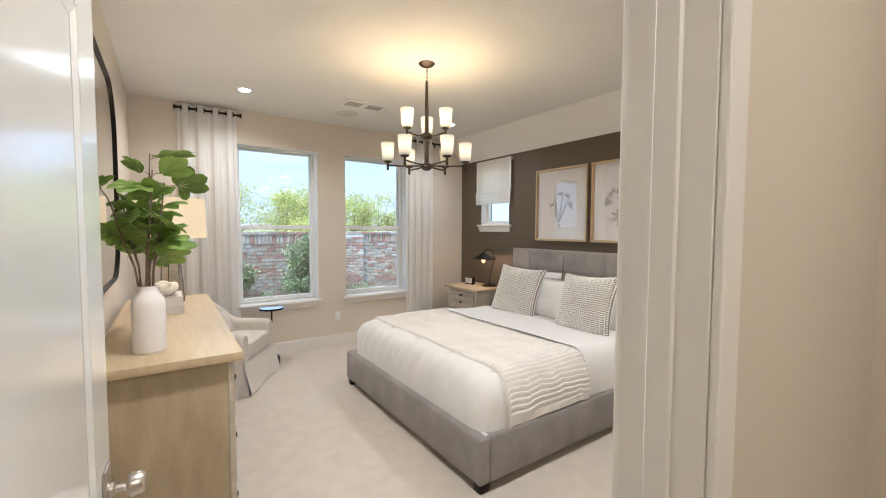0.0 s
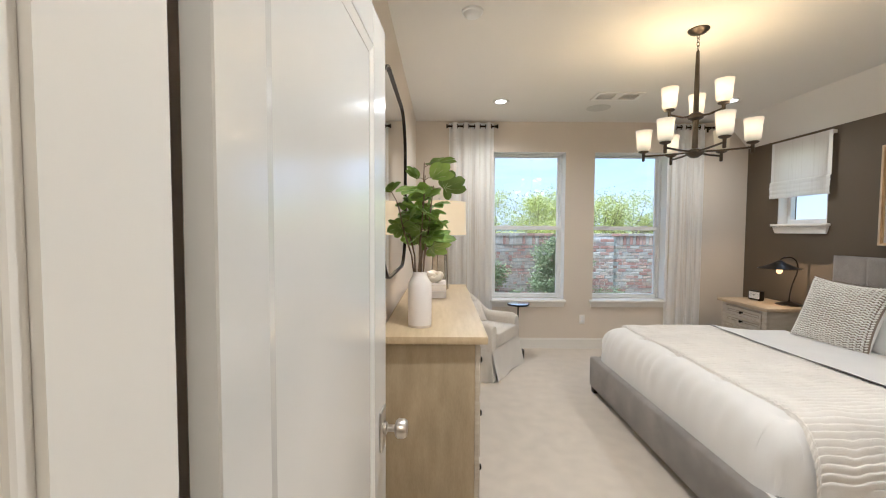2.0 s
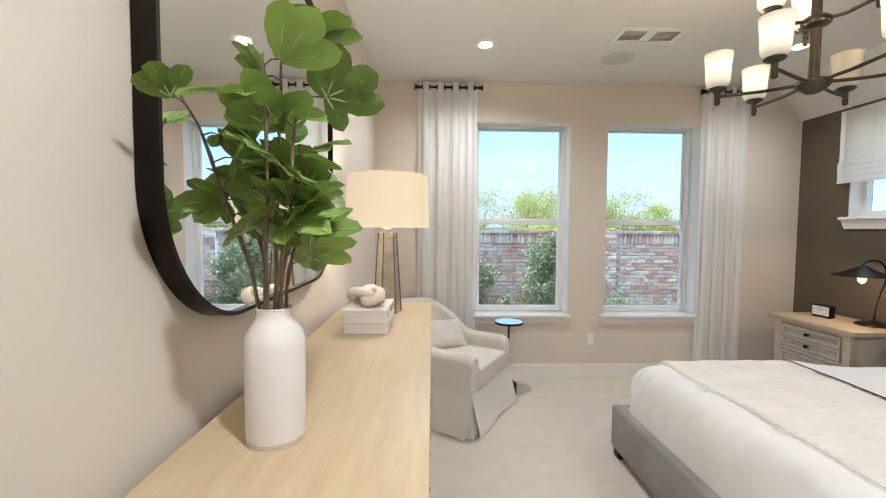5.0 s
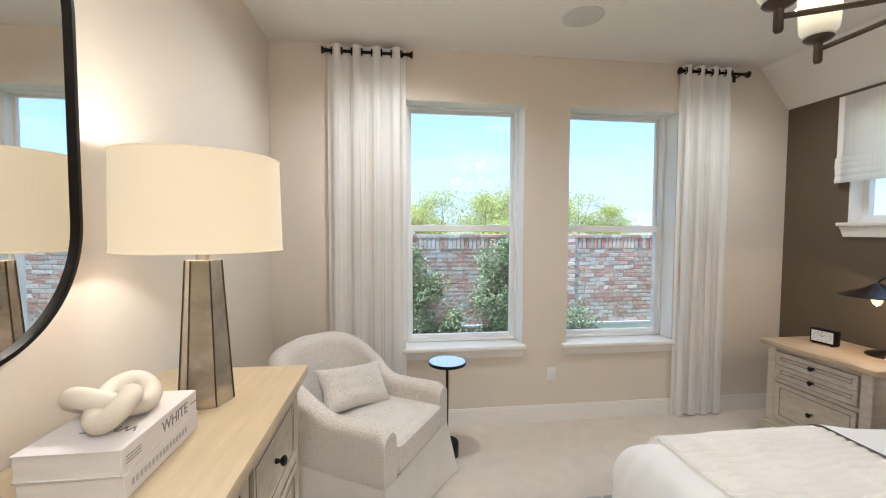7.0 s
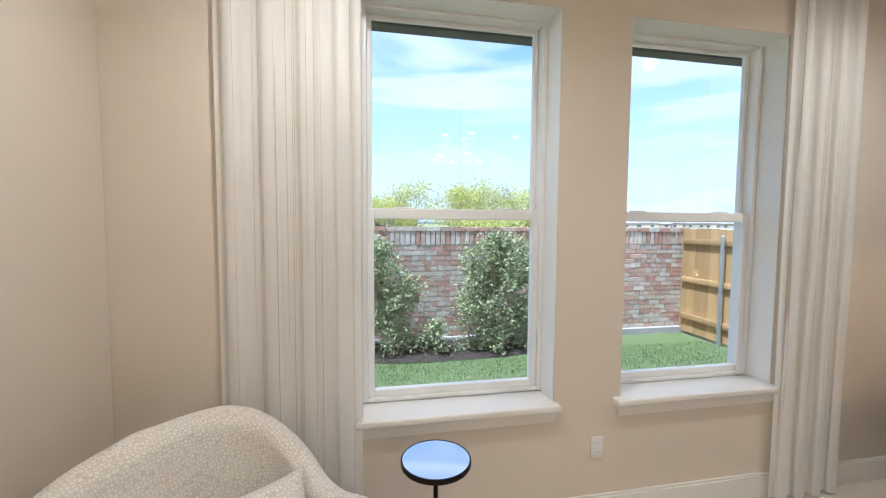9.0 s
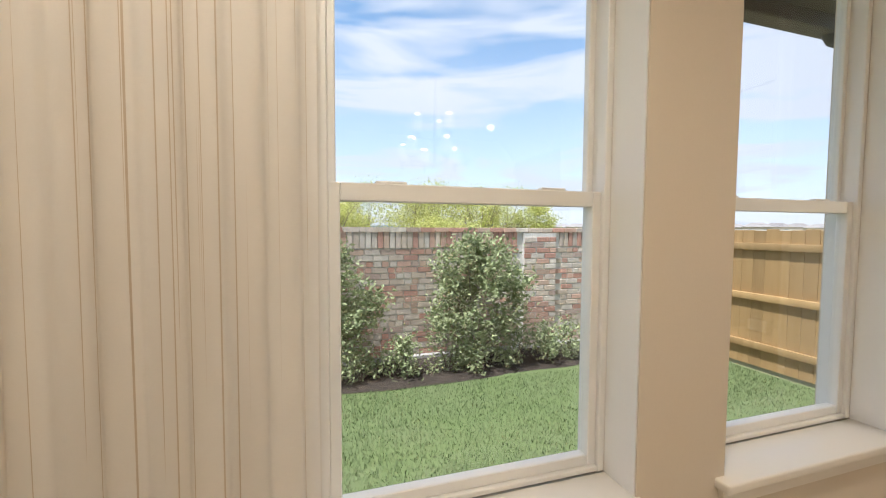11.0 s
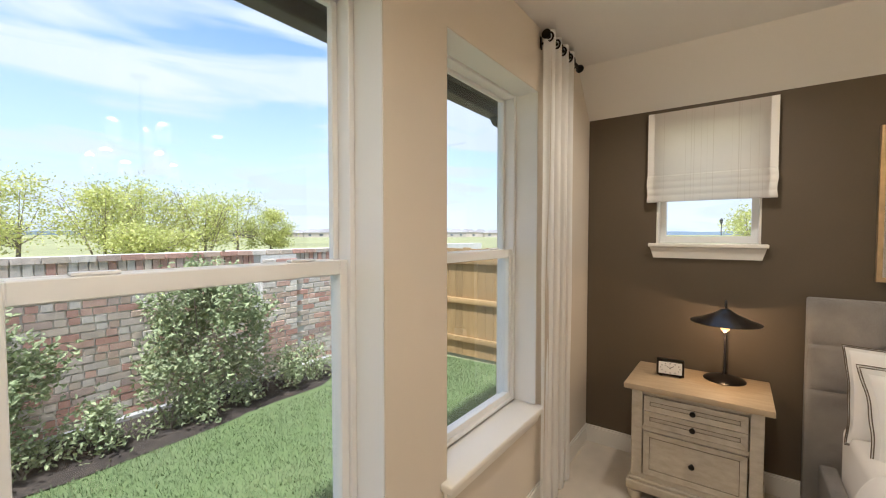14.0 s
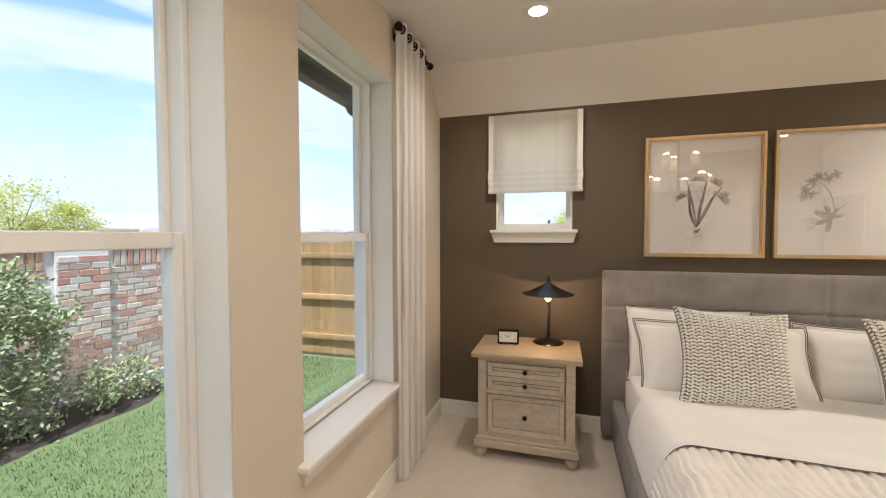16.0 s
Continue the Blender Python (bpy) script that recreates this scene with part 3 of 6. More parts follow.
DUX0, DUY0, DUY1, DTOPZ = 1.975, BY0 + 0.035, BY1 - 0.035, 0.645


def ease(t, k=0.06):
    """Crowds samples towards both ends."""
    return t - k * math.sin(2 * math.pi * t) * 1.6


def head_fall(x):
    """The bedding lies lower towards the pillows."""
    t = max(0.0, min(1.0, (x - 2.75) / 0.7))
    return 0.045 * t * t * (3 - 2 * t)


def duvet_z(x, y):
    z = dome(x, y, DUX0, 3.7, DUY0, DUY1, 0.325, DTOPZ, 0.17)
    side = max(0.0, min(1.0, (DTOPZ - z) / 0.2))
    z += 0.010 * noise.noise((x * 2.6, y * 2.6, 1)) + 0.004 * noise.noise((x * 9, y * 9, 5))
    z -= head_fall(x)
    for tx in (2.14, 2.6, 3.1):
        for k in range(5):
            ty = DUY0 + 0.14 + k * 0.455
            q = ((x - tx) ** 2 + (y - ty) ** 2) / 0.03 ** 2
            if q < 8:
                z -= 0.022 * math.exp(-q)
    return z, side


def duvet(u, v):
    x = DUX0 + (3.62 - DUX0) * u ** 1.35
    y = DUY0 + (DUY1 - DUY0) * ease(v, 0.085)
    z, side = duvet_z(x, y)
    side = 4 * side * (1 - side)
    fold = 0.018 * side * (noise.noise((x * 1.2 + 3, y * 7, 4)) if x < DUX0 + 0.18 else noise.noise((x * 7, 8, 1 if y < BYC else 2)))
    fold += 0.010 * side * math.sin(y * 46 + 5 * noise.noise((y * 3, 1, 1))) if x < DUX0 + 0.15 else 0.006 * side * math.sin(x * 40)
    cx, cy = (-1 if x < DUX0 + 0.12 else 0), (1 if y > DUY1 - 0.12 else -1 if y < DUY0 + 0.12 else 0)
    return (x + cx * fold * 0.9 - 3.1, y + cy * fold * 0.9 - BYC, z)


comforter = thing("comforter", 3.1, BYC, 0, 0, "white cotton comforter tufted in squares on the bed", "comforter")
bm = grid(110, 150, duvet)
part("cover", bm, M_WHITECLOTH, comforter)


def turn_down(u, v):
    y = DUY0 - 0.006 + (DUY1 - DUY0 + 0.012) * ease(v, 0.085)
    x = 2.935 + 0.735 * u + 0.012 * math.sin(v * 9) * (1 - u)
    z = dome(3.0, y, 0, 4, DUY0 - 0.006, DUY1 + 0.006, 0.36, DTOPZ + 0.040 - 0.014 * min(1.0, u * 4), 0.17)
    z += 0.007 * noise.noise((x * 3, y * 3, 9)) + (0.0 if u > 0.03 else -0.004)
    z -= head_fall(x)
    if u > 0.93:
        z -= 0.05 * (u - 0.93) / 0.07
    return (x - 3.1, y - BYC, z)


part("folded_edge", grid(40, 120, turn_down), M_WHITECLOTH, comforter)
pts = []
for k in range(91):
    p = Vector(turn_down(0.0, k / 90))
    pts.append(p + Vector((-0.002, 0, 0.002)))
part("embroidered_edge", tube(pts, 0.0019, 6), M_TAUPETRIM, comforter, "thin taupe embroidered edge")

throw = thing("bed_throw", 2.55, BYC, 0, 0, "cream ruffled knit throw across the bed", "throw blanket")
TX0, TX1 = 2.16, 2.965


def throw_at(u, v):
    y = DUY0 - 0.014 + (DUY1 - DUY0 + 0.028) * ease(v, 0.085)
    x = TX0 + (TX1 - TX0) * u + 0.008 * noise.noise((y * 4, 3, u * 2))
    z = dome(x + 0.02, y, DUX0, 3.7, DUY0 - 0.014, DUY1 + 0.014, 0.332, DTOPZ + 0.010, 0.172)
    arc = y + (1 if y > BYC else -1) * max(0.0, DTOPZ - z)
    wob = 0.042 * noise.noise((x * 5, arc * 2.0, 3)) + 0.012 * noise.noise((x * 17, arc * 5, 7))
    rid = abs(math.sin(math.pi * (arc + wob) / 0.042))
    lift = min(1.0, min(u, 1 - u) / 0.03) * 0.022 * rid * (0.55 + 0.45 * noise.noise((x * 9, arc * 8, 2)))
    z += 0.008 * noise.noise((x * 2.6, y * 2.6, 1)) + lift
    z -= 0.034 * max(0.0, 1 - min(u, 1 - u) / 0.022) ** 1.5
    side = 1 if y > BYC else -1
    steep = max(0.0, min(1.0, (DTOPZ - 0.05 - z) / 0.12))
    return (x - 2.55, y + side * steep * (0.6 * lift + 0.004) - BYC, z)


part("knit", grid(70, 900, throw_at), M_QUILT, throw)
for u in (0.018, 0.982):
    part("hem", tube([Vector(throw_at(u, k / 160)) for k in range(161)], 0.004, 6), M_QUILT, throw, "stitched cream hem")


def cushion(name, x, y, z, lean, turn, w, h, t, material, label, group, knit=False, flange=0.0, roll=0.0, pinch=0.10):
    """A stuffed square, standing on its edge and leaning back towards +x."""
    th = thing(name, x, y, z, turn, label, "pillow", group)
    m = pose(0, 0, 0, 0, lean, 0) @ pose(0, 0, 0, roll, 0, 0)
    n = 34
    core_w, core_h = w - 2 * flange, h - 2 * flange

    def face(sign):
        def f(u, v):
            a, b = 2 * u - 1, 2 * v - 1
            k = max(0.0, (1 - abs(a) ** 2.6)) * max(0.0, (1 - abs(b) ** 2.6))
            d = t / 2 * k ** 0.48
            yy = a * core_w / 2 * (1 - pinch * (1 - abs(b) ** 2) * abs(a) ** 3)
            zz = b * core_h / 2 * (1 - pinch * (1 - abs(a) ** 2) * abs(b) ** 3)
            d += 0.007 * k * noise.noise((a * 3 + x * 5, b * 3 + y * 7, sign))
            return tuple(m @ Vector((-sign * d, yy, zz + h / 2)))
        return f
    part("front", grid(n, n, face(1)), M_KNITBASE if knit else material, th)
    part("back", grid(24, 24, face(-1)), material, th)
    if knit:
        rnd, f, q = random.Random(int(y * 100)), face(1), 29
        vs, fs = [], []
        for i in range(q):
            for j in range(q):
                u, v = (i + 0.5 + rnd.uniform(-0.05, 0.05)) / q, (j + 0.5 + rnd.uniform(-0.05, 0.05)) / q
                c0, cu, cv = Vector(f(u, v)), Vector(f(min(1, u + 0.02), v)), Vector(f(u, min(1, v + 0.02)))
                ax, ay = (cu - c0).normalized(), (cv - c0).normalized()
                out = -ax.cross(ay).normalized()
                if out.dot(m.to_3x3() @ Vector((-1, 0, 0))) < 0:
                    out = -out
                tilt = radians((36 if i % 2 else -36) + rnd.uniform(-9, 9))
                d1 = ax * math.cos(tilt) + ay * math.sin(tilt)
                d2 = out.cross(d1)
                ln, wd, hi = w / q * rnd.uniform(0.60, 0.68), w / q * rnd.uniform(0.30, 0.35), 0.0070 * rnd.uniform(0.85, 1.15)
                k0 = len(vs)
                for e in (-0.86, -0.42, 0.05, 0.5, 0.88):
                    r = math.sqrt(1 - e * e)
                    for g in range(6):
                        t0 = math.pi * 2 * g / 6
                        vs.append(tuple(c0 + d1 * ln * e + d2 * wd * r * math.cos(t0) + out * (0.002 + hi * r * math.sin(t0))))
                for e in range(4):
                    fs += [(k0 + e * 6 + g, k0 + e * 6 + (g + 1) % 6, k0 + e * 6 + 6 + (g + 1) % 6, k0 + e * 6 + 6 + g) for g in range(6)]
                fs += [tuple(k0 + g for g in range(5, -1, -1)), tuple(k0 + 24 + g for g in range(6))]
        me = bpy.data.meshes.new("stitches")
        me.from_pydata(vs, [], fs)
        me.polygons.foreach_set("use_smooth", [True] * len(me.polygons))
        me.materials.append(material)
        st = new("stitches", me)
        st.parent = th
        tagged(st, "looped cream wool stitches", "", "", "stuff")
    if flange:
        def rim(q, out):
            """A place on the flat border, q once round, out from the seam to the hem."""
            e, t0 = int(q * 4) % 4, q * 4 - int(q * 4)
            a, b = ((2 * t0 - 1, -1), (1, 2 * t0 - 1), (1 - 2 * t0, 1), (-1, 1 - 2 * t0))[e]
            wave = 0.007 * math.sin(q * 71 + x * 9) + 0.006 * noise.noise((q * 15, x, y))
            grow = flange * out * (0.85 + 0.25 * noise.noise((q * 11, y, 4)))
            yy = a * core_w / 2 * (1 - pinch * (1 - abs(b) ** 2) * abs(a) ** 3) + a * grow
            zz = b * core_h / 2 * (1 - pinch * (1 - abs(a) ** 2) * abs(b) ** 3) + b * grow
            return m @ Vector((-wave * out, yy, zz + h / 2))
        part("flange", grid(120, 3, lambda u, v: tuple(rim(min(u, 0.9999), v))), material, th, "flat cotton border")
        for o in (0.72, 1.0):
            part("embroidery", tube([rim(k / 120, o) + m.to_3x3() @ Vector((-0.0015, 0, 0)) for k in range(120)], 0.0026, 5, closed=True), M_TAUPETRIM, th, "taupe embroidered border")
    return th


TOPZ = 0.645
SHAM = "white cotton pillow sham with a taupe embroidered border"
cushion("bed_pillow", 3.80, 3.61, TOPZ - 0.115, 25, 3, 1.00, 0.52, 0.17, M_WHITECLOTH, SHAM, "sleeping pillows", flange=0.045, pinch=0.05)
cushion("bed_pillow", 3.89, 2.70, TOPZ - 0.115, 23, -3, 1.00, 0.52, 0.18, M_WHITECLOTH, SHAM, "sleeping pillows", flange=0.045, pinch=0.05)
cushion("bed_pillow", 4.03, 3.76, TOPZ - 0.095, 14, 0, 0.78, 0.53, 0.13, M_WHITECLOTH, "white cotton pillow propped against the headboard", "sleeping pillows", flange=0.03, pinch=0.05)
cushion("knit_pillow", 3.60, 3.64, TOPZ - 0.065, 20, 6, 0.61, 0.57, 0.20, M_KNIT, "square cream chunky-knit wool cushion on the bed", "knit pillows", knit=True, roll=3, pinch=0.13)
cushion("knit_pillow", 3.57, 2.71, TOPZ - 0.065, 20, -2, 0.61, 0.57, 0.20, M_KNIT, "square cream chunky-knit wool cushion on the bed", "knit pillows", knit=True, roll=-2, pinch=0.13)

# ---- dresser side ----
def knob_at(parent, x, y, z, r=0.016, label="dark bronze round knob"):
    bm = lathe([(0, 0), (0.008, 0), (0.008, 0.004), (0.006, 0.014), (r * 0.75, 0.018), (r, 0.024), (r, 0.029), (r * 0.6, 0.034), (0, 0.035)], 14)
    return part("knob", turned(bm, pose(x, y, z, 0, 90, 0)), M_BLACK, parent, label)


def drawer(parent, x, y0, y1, z0, z1, material, fold=False, mirror=1):
    """A framed drawer front facing along x, mitred bead round a flat field."""
    y0, y1, z0, z1 = y0 + 0.003, y1 - 0.003, z0 + 0.002, z1 - 0.002
    d = part("drawer", box(x - 0.012, x - 0.001, y0, y1, z0, z1), material, parent, smooth=False)
    fields = [(z0, (z0 + z1) / 2), ((z0 + z1) / 2, z1)] if fold else [(z0, z1)]
    for a, b in fields:
        w, h = y1 - y0 - 0.004, b - a - 0.004
        bm = ring_frame(rect(w, h), rect(w - 0.07, h - 0.07), 0.012)
        for v in bm.verts:
            if v.co.z > 0.006 and abs(v.co.x) < w / 2 - 0.01:
                v.co.z = 0.004
        part("drawer_moulding", turned(bm, pose(x - 0.002, (y0 + y1) / 2, (a + b) / 2, 90, 0, 90)), material, d, smooth=False)
        for gw, gh, lift in ((w - 0.064, h - 0.064, 0.0062), (w + 0.002, h + 0.002, 0.0012)):
            part("glaze_line", turned(ring_frame(rect(gw, gh), rect(gw - 0.005, gh - 0.005), 0.001), pose(x - 0.002 + lift, (y0 + y1) / 2, (a + b) / 2, 90, 0, 90)), M_GLAZE, d, smooth=False)
    return d


DRY0, DRY1, DRT, DRX = 2.280, 4.100, 1.020, 0.735
dresser = thing("dresser", 0.44, 3.19, 0, 0, "long bleached oak dresser with framed whitewashed drawers", "dresser")
sh = Matrix.Translation((-0.44, -3.19, 0))
bm = box(WEST + 0.045, DRX, DRY0, DRY1, DRT - 0.036, DRT, 0.003, 2)
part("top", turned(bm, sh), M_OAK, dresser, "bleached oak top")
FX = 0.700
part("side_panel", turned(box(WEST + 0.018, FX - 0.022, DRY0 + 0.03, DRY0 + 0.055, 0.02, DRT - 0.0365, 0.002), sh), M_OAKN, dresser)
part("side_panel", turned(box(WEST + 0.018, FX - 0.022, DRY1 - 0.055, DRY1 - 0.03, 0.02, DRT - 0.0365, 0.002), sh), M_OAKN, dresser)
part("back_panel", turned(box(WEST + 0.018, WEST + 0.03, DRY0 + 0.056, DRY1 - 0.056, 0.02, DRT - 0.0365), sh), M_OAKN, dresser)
bm = box(FX - 0.022, FX, DRY0 + 0.026, DRY0 + 0.065, 0.0, DRT - 0.0365, 0.003, 1)
box(FX - 0.022, FX, DRY1 - 0.065, DRY1 - 0.026, 0.0, DRT - 0.0365, 0.003, 1, bm)
for y in (2.845, 3.540):
    box(FX - 0.021, FX - 0.001, y - 0.014, y + 0.014, 0.1, DRT - 0.037, 0.002, 1, bm)
for z0, z1 in ((0.05, 0.12), (0.386, 0.408), (0.685, 0.707), (0.957, 0.9835)):
    box(FX - 0.0215, FX - 0.0005, DRY0 + 0.065, DRY1 - 0.065, z0, z1, 0.002, 1, bm)
part("face_frame", turned(bm, sh), M_WASH, dresser, "whitewashed face frame")
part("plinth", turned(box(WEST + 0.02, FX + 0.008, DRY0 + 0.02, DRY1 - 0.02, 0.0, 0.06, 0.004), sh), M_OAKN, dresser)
rows = [(0.122, 0.384), (0.410, 0.683), (0.709, 0.955)]
for ya, yb, ks in ((2.347, 2.828, (2.54,)), (2.862, 3.523, (2.95, 3.47)), (3.557, 4.033, (3.775,))):
    for k, (za, zb) in enumerate(rows):
        double = k == 2 and len(ks) == 2
        d = drawer(dresser, FX - 0.44 - 0.002, ya - 3.19, yb - 3.19, za, zb, M_WASH, double)
        for y in ks:
            for z in ([(za + zb) / 2 - 0.055, (za + zb) / 2 + 0.055] if double else [(za + zb) / 2]):
                knob_at(d, FX - 0.44 + 0.001, y - 3.19, z)

# vase with fig branches
VX, VY = 0.408, 2.495
vase = thing("vase", VX, VY, DRT, 0, "tall matt white ceramic bottle vase on the dresser", "vase")
prof = [(0, 0), (0.052, 0), (0.058, 0.006), (0.060, 0.03), (0.060, 0.205), (0.056, 0.225), (0.040, 0.252), (0.036, 0.262), (0.037, 0.276), (0.034, 0.278), (0.032, 0.274), (0.032, 0.255), (0.05, 0.21), (0.05, 0.03), (0, 0.02)]
part("body", lathe(prof, 48), M_CERAMIC, vase)
part("rim", tube([(0.0355 * math.cos(2 * math.pi * k / 40), 0.0355 * math.sin(2 * math.pi * k / 40), 0.277) for k in range(40)], 0.0026, 8, closed=True), M_CERAMIC, vase)
# narrow ring at the foot, a warmer beige than the body
part("foot_ring", lathe([(0.050, -0.0005), (0.0585, -0.0005), (0.0595, 0.004), (0.0602, 0.011), (0.055, 0.011)], 48), mat("beige_foot", (0.60, 0.52, 0.43), 0.85, vary=0.1, scale=30), vase, "warm beige foot ring")

plant = thing("fig_branches", VX, VY, DRT + 0.03, 0, "artificial fig branches with broad green lobed leaves in the vase", "plant")


def fig_leaf(seed, size):
    """Three to five rounded lobes spread from the stalk, with pale raised midribs."""
    rnd = random.Random(seed)
    bm = bmesh.new()
    lobes = [(0, 1.0, 0.275), (39, 0.93, 0.25), (-40, 0.90, 0.25)]
    if seed % 3:
        lobes += [(86, 0.60, 0.19), (-88, 0.57, 0.19)]
    droop, fold = rnd.uniform(0.0, 0.25), rnd.uniform(0.05, 0.25)
    ns, nw = 9, 4
    for q, (ang, length, width) in enumerate(lobes):
        a = radians(ang + rnd.uniform(-5, 5))
        length, width = length * rnd.uniform(0.9, 1.08), width * rnd.uniform(0.92, 1.06)
        bend = radians(rnd.uniform(-9, 9))

        def at(s, w):
            half = width * (math.sqrt(max(0.0, 1 - ((s - 0.56) / 0.44) ** 2)) if s > 0.56 else 0.30 + 0.70 * math.sin(math.pi / 2 * s / 0.56))
            half *= 1 + 0.05 * math.sin(s * 23 + seed)
            r, side, b = s * length, w * half, a + bend * s
            x, y = r * math.cos(b) - side * math.sin(b), r * math.sin(b) + side * math.cos(b)
            z = -droop * r * r + fold * abs(side) + 0.012 * math.sin(s * 11 + w * 2 + seed) - 0.004 * q
            return Vector((x, y, z)) * size
        rows = [[bm.verts.new(at(i / ns, 2 * j / nw - 1)) for j in range(nw + 1)] for i in range(ns)]
        tip = bm.verts.new(at(1.0, 0))
        for i in range(ns - 1):
            for j in range(nw):
                bm.faces.new((rows[i][j], rows[i + 1][j], rows[i + 1][j + 1], rows[i][j + 1]))
        for j in range(nw):
            bm.faces.new((rows[-1][j], tip, rows[-1][j + 1]))
        before = len(bm.faces)
        tube([at(s, 0) + Vector((0, 0, 0.0012)) for s in (0.0, 0.3, 0.6, 0.9)], 0.001, 5, bm, radii=[0.0022, 0.0018, 0.0013, 0.0005])
        bm.faces.ensure_lookup_table()
        for f in bm.faces[before:]:
            f.material_index = 1
    return bm


def leaf_mesh(seed):
    me = mesh_of(fig_leaf(seed, 0.118), "leaf", M_LEAF, True)
    me.materials.append(M_VEIN)
    return me


leaf_meshes = [leaf_mesh(k) for k in range(7)]
rnd = random.Random(11)
stem_bm = []
BRANCHES = [((0.03, 0.07, 0.60), 6), ((-0.14, -0.07, 0.66), 6), ((0.02, 0.0, 0.80), 6), ((0.07, -0.05, 0.68), 6), ((-0.10, 0.09, 0.66), 7), ((0.03, -0.12, 0.72), 6), ((0.05, 0.05, 0.56), 5)]
for (tx, ty, tz), count in BRANCHES:
    base = Vector((rnd.uniform(-0.014, 0.014), rnd.uniform(-0.014, 0.014), 0.0))
    tip = Vector((tx, ty, tz))
    pts = []
    for k in range(13):
        s = k / 12
        bend = Vector((tx, ty, 0)) * (s ** 1.7) + Vector((0, 0, tz)) * s + base * (1 - s)
        pts.append(bend + Vector((noise.noise((s * 5, tx * 9, 1)), noise.noise((s * 5, ty * 9, 2)), 0)) * 0.022 * s)
    stem = part("stem", tube(pts, 0.003, 7, radii=[0.0054 - 0.0032 * k / 12 + (0.0012 if k % 3 == 1 else 0) for k in range(13)]), M_STEM, plant)
    for k in range(count):
        s = 0.54 + 0.46 * (k + 0.6) / count
        i = min(11, int(s * 12))
        p = pts[i].lerp(pts[i + 1], s * 12 - i)
        az, el = k * 137.5 + tx * 400, rnd.uniform(0, 40)
        d = Vector((math.cos(radians(az)), math.sin(radians(az)), math.sin(radians(el)) * 0.7)).normalized()
        if p.x + VX + d.x * 0.15 < WEST + 0.065:
            d.x = abs(d.x)
        twig = 0.03 + 0.03 * rnd.random()
        q = p + d * twig
        part("twig", tube([p, p.lerp(q, 0.5) + Vector((0, 0, 0.006)), q], 0.0016, 5), M_STEM, stem)
        lf = new("leaf", rnd.choice(leaf_meshes))
        lf.parent = plant
        grow = rnd.uniform(0.62, 1.12)
        lf.matrix_basis = Matrix.Translation(q) @ d.to_track_quat("X", "Z").to_matrix().to_4x4() @ pose(0, 0, 0, rnd.uniform(-60, 60), rnd.uniform(-50, 30), 0) @ Matrix.Scale(grow, 4)

# two books and a knot
M_PAGE = mat("book_cover_white", (0.74, 0.69, 0.66), 0.5, vary=0.03, scale=10)
M_PAGES = mat("book_pages", (0.70, 0.64, 0.58), 0.85, vary=0.08, scale=5, fine=300, stretch=(1, 1, 12))
M_INK = mat("grey_ink", (0.22, 0.21, 0.21), 0.6, vary=0.05)


def book(x0, x1, y0, y1, z0, z1, label):
    b = thing("book", (x0 + x1) / 2, (y0 + y1) / 2, z0, 0, label, "book", "stacked books")
    w, d, h = (x1 - x0) / 2, (y1 - y0) / 2, z1 - z0
    part("page_block", box(-w + 0.002, w - 0.004, -d + 0.003, d - 0.003, 0.003, h - 0.003), M_PAGES, b)
    part("back_cover", box(-w, w - 0.003, -d, d, 0, 0.0028, 0.0008, 1), M_PAGE, b)
    part("front_cover", box(-w, w - 0.003, -d, d, h - 0.0028, h, 0.0008, 1), M_PAGE, b)
    part("spine", box(w - 0.0029, w + 0.0004, -d, d, 0, h, 0.0008, 1), M_PAGE, b)
    return b, w, d, h


b, w, d, h = book(0.364, 0.551, 3.337, 3.625, DRT + 0.001, DRT + 0.048, "thick pale book at the bottom of the stack")
bm = bmesh.new()
for k in range(16):
    box(w + 0.0004, w + 0.0008, -d + 0.02 + k * 0.0135, -d + 0.029 + k * 0.0135, h * 0.36, h * 0.64, bm=bm)
part("spine_lettering", bm, mat("pale_grey_ink", (0.45, 0.44, 0.43), 0.6), b, smooth=False)
b, w, d, h = book(0.362, 0.549, 3.333, 3.624, DRT + 0.049, DRT + 0.101, "white hardback book lettered WHITE on top of the stack")
lettering("title", "WHITE", 0.036, pose(w + 0.0006, 0.045, h / 2, 90, 0, 90), M_INK, b)
lettering("title", "WHITE", 0.034, pose(0.02, -0.055, h + 0.0004, 0, 0, 180), M_INK, b)
part("small_print", box(w + 0.0004, w + 0.001, 0.115, 0.143, h * 0.48, h * 0.53), M_INK, b, smooth=False)
for k in range(3):
    part("small_print", box(w + 0.0004, w + 0.001, -d + 0.012, -d + 0.06, h * (0.36 + 0.12 * k), h * (0.36 + 0.12 * k) + 0.0015), M_INK, b, smooth=False)

knot = thing("knot_ornament", 0.452, 3.470, DRT + 0.101, 32, "cream ceramic knot ornament lying on the books", "ornament")
pts = []
for k in range(72):
    a = 2 * math.pi * k / 72
    pts.append((0.031 * (math.sin(a) + 1.75 * math.sin(2 * a)) * 0.88, 0.033 * (math.cos(a) - 1.75 * math.cos(2 * a)), 0.043 - 0.019 * math.sin(3 * a)))
part("knotted_loop", tube(pts, 0.0225, 16, closed=True), mat("cream_ceramic", (0.72, 0.64, 0.52), 0.45, vary=0.04, scale=12, fine=80), knot)

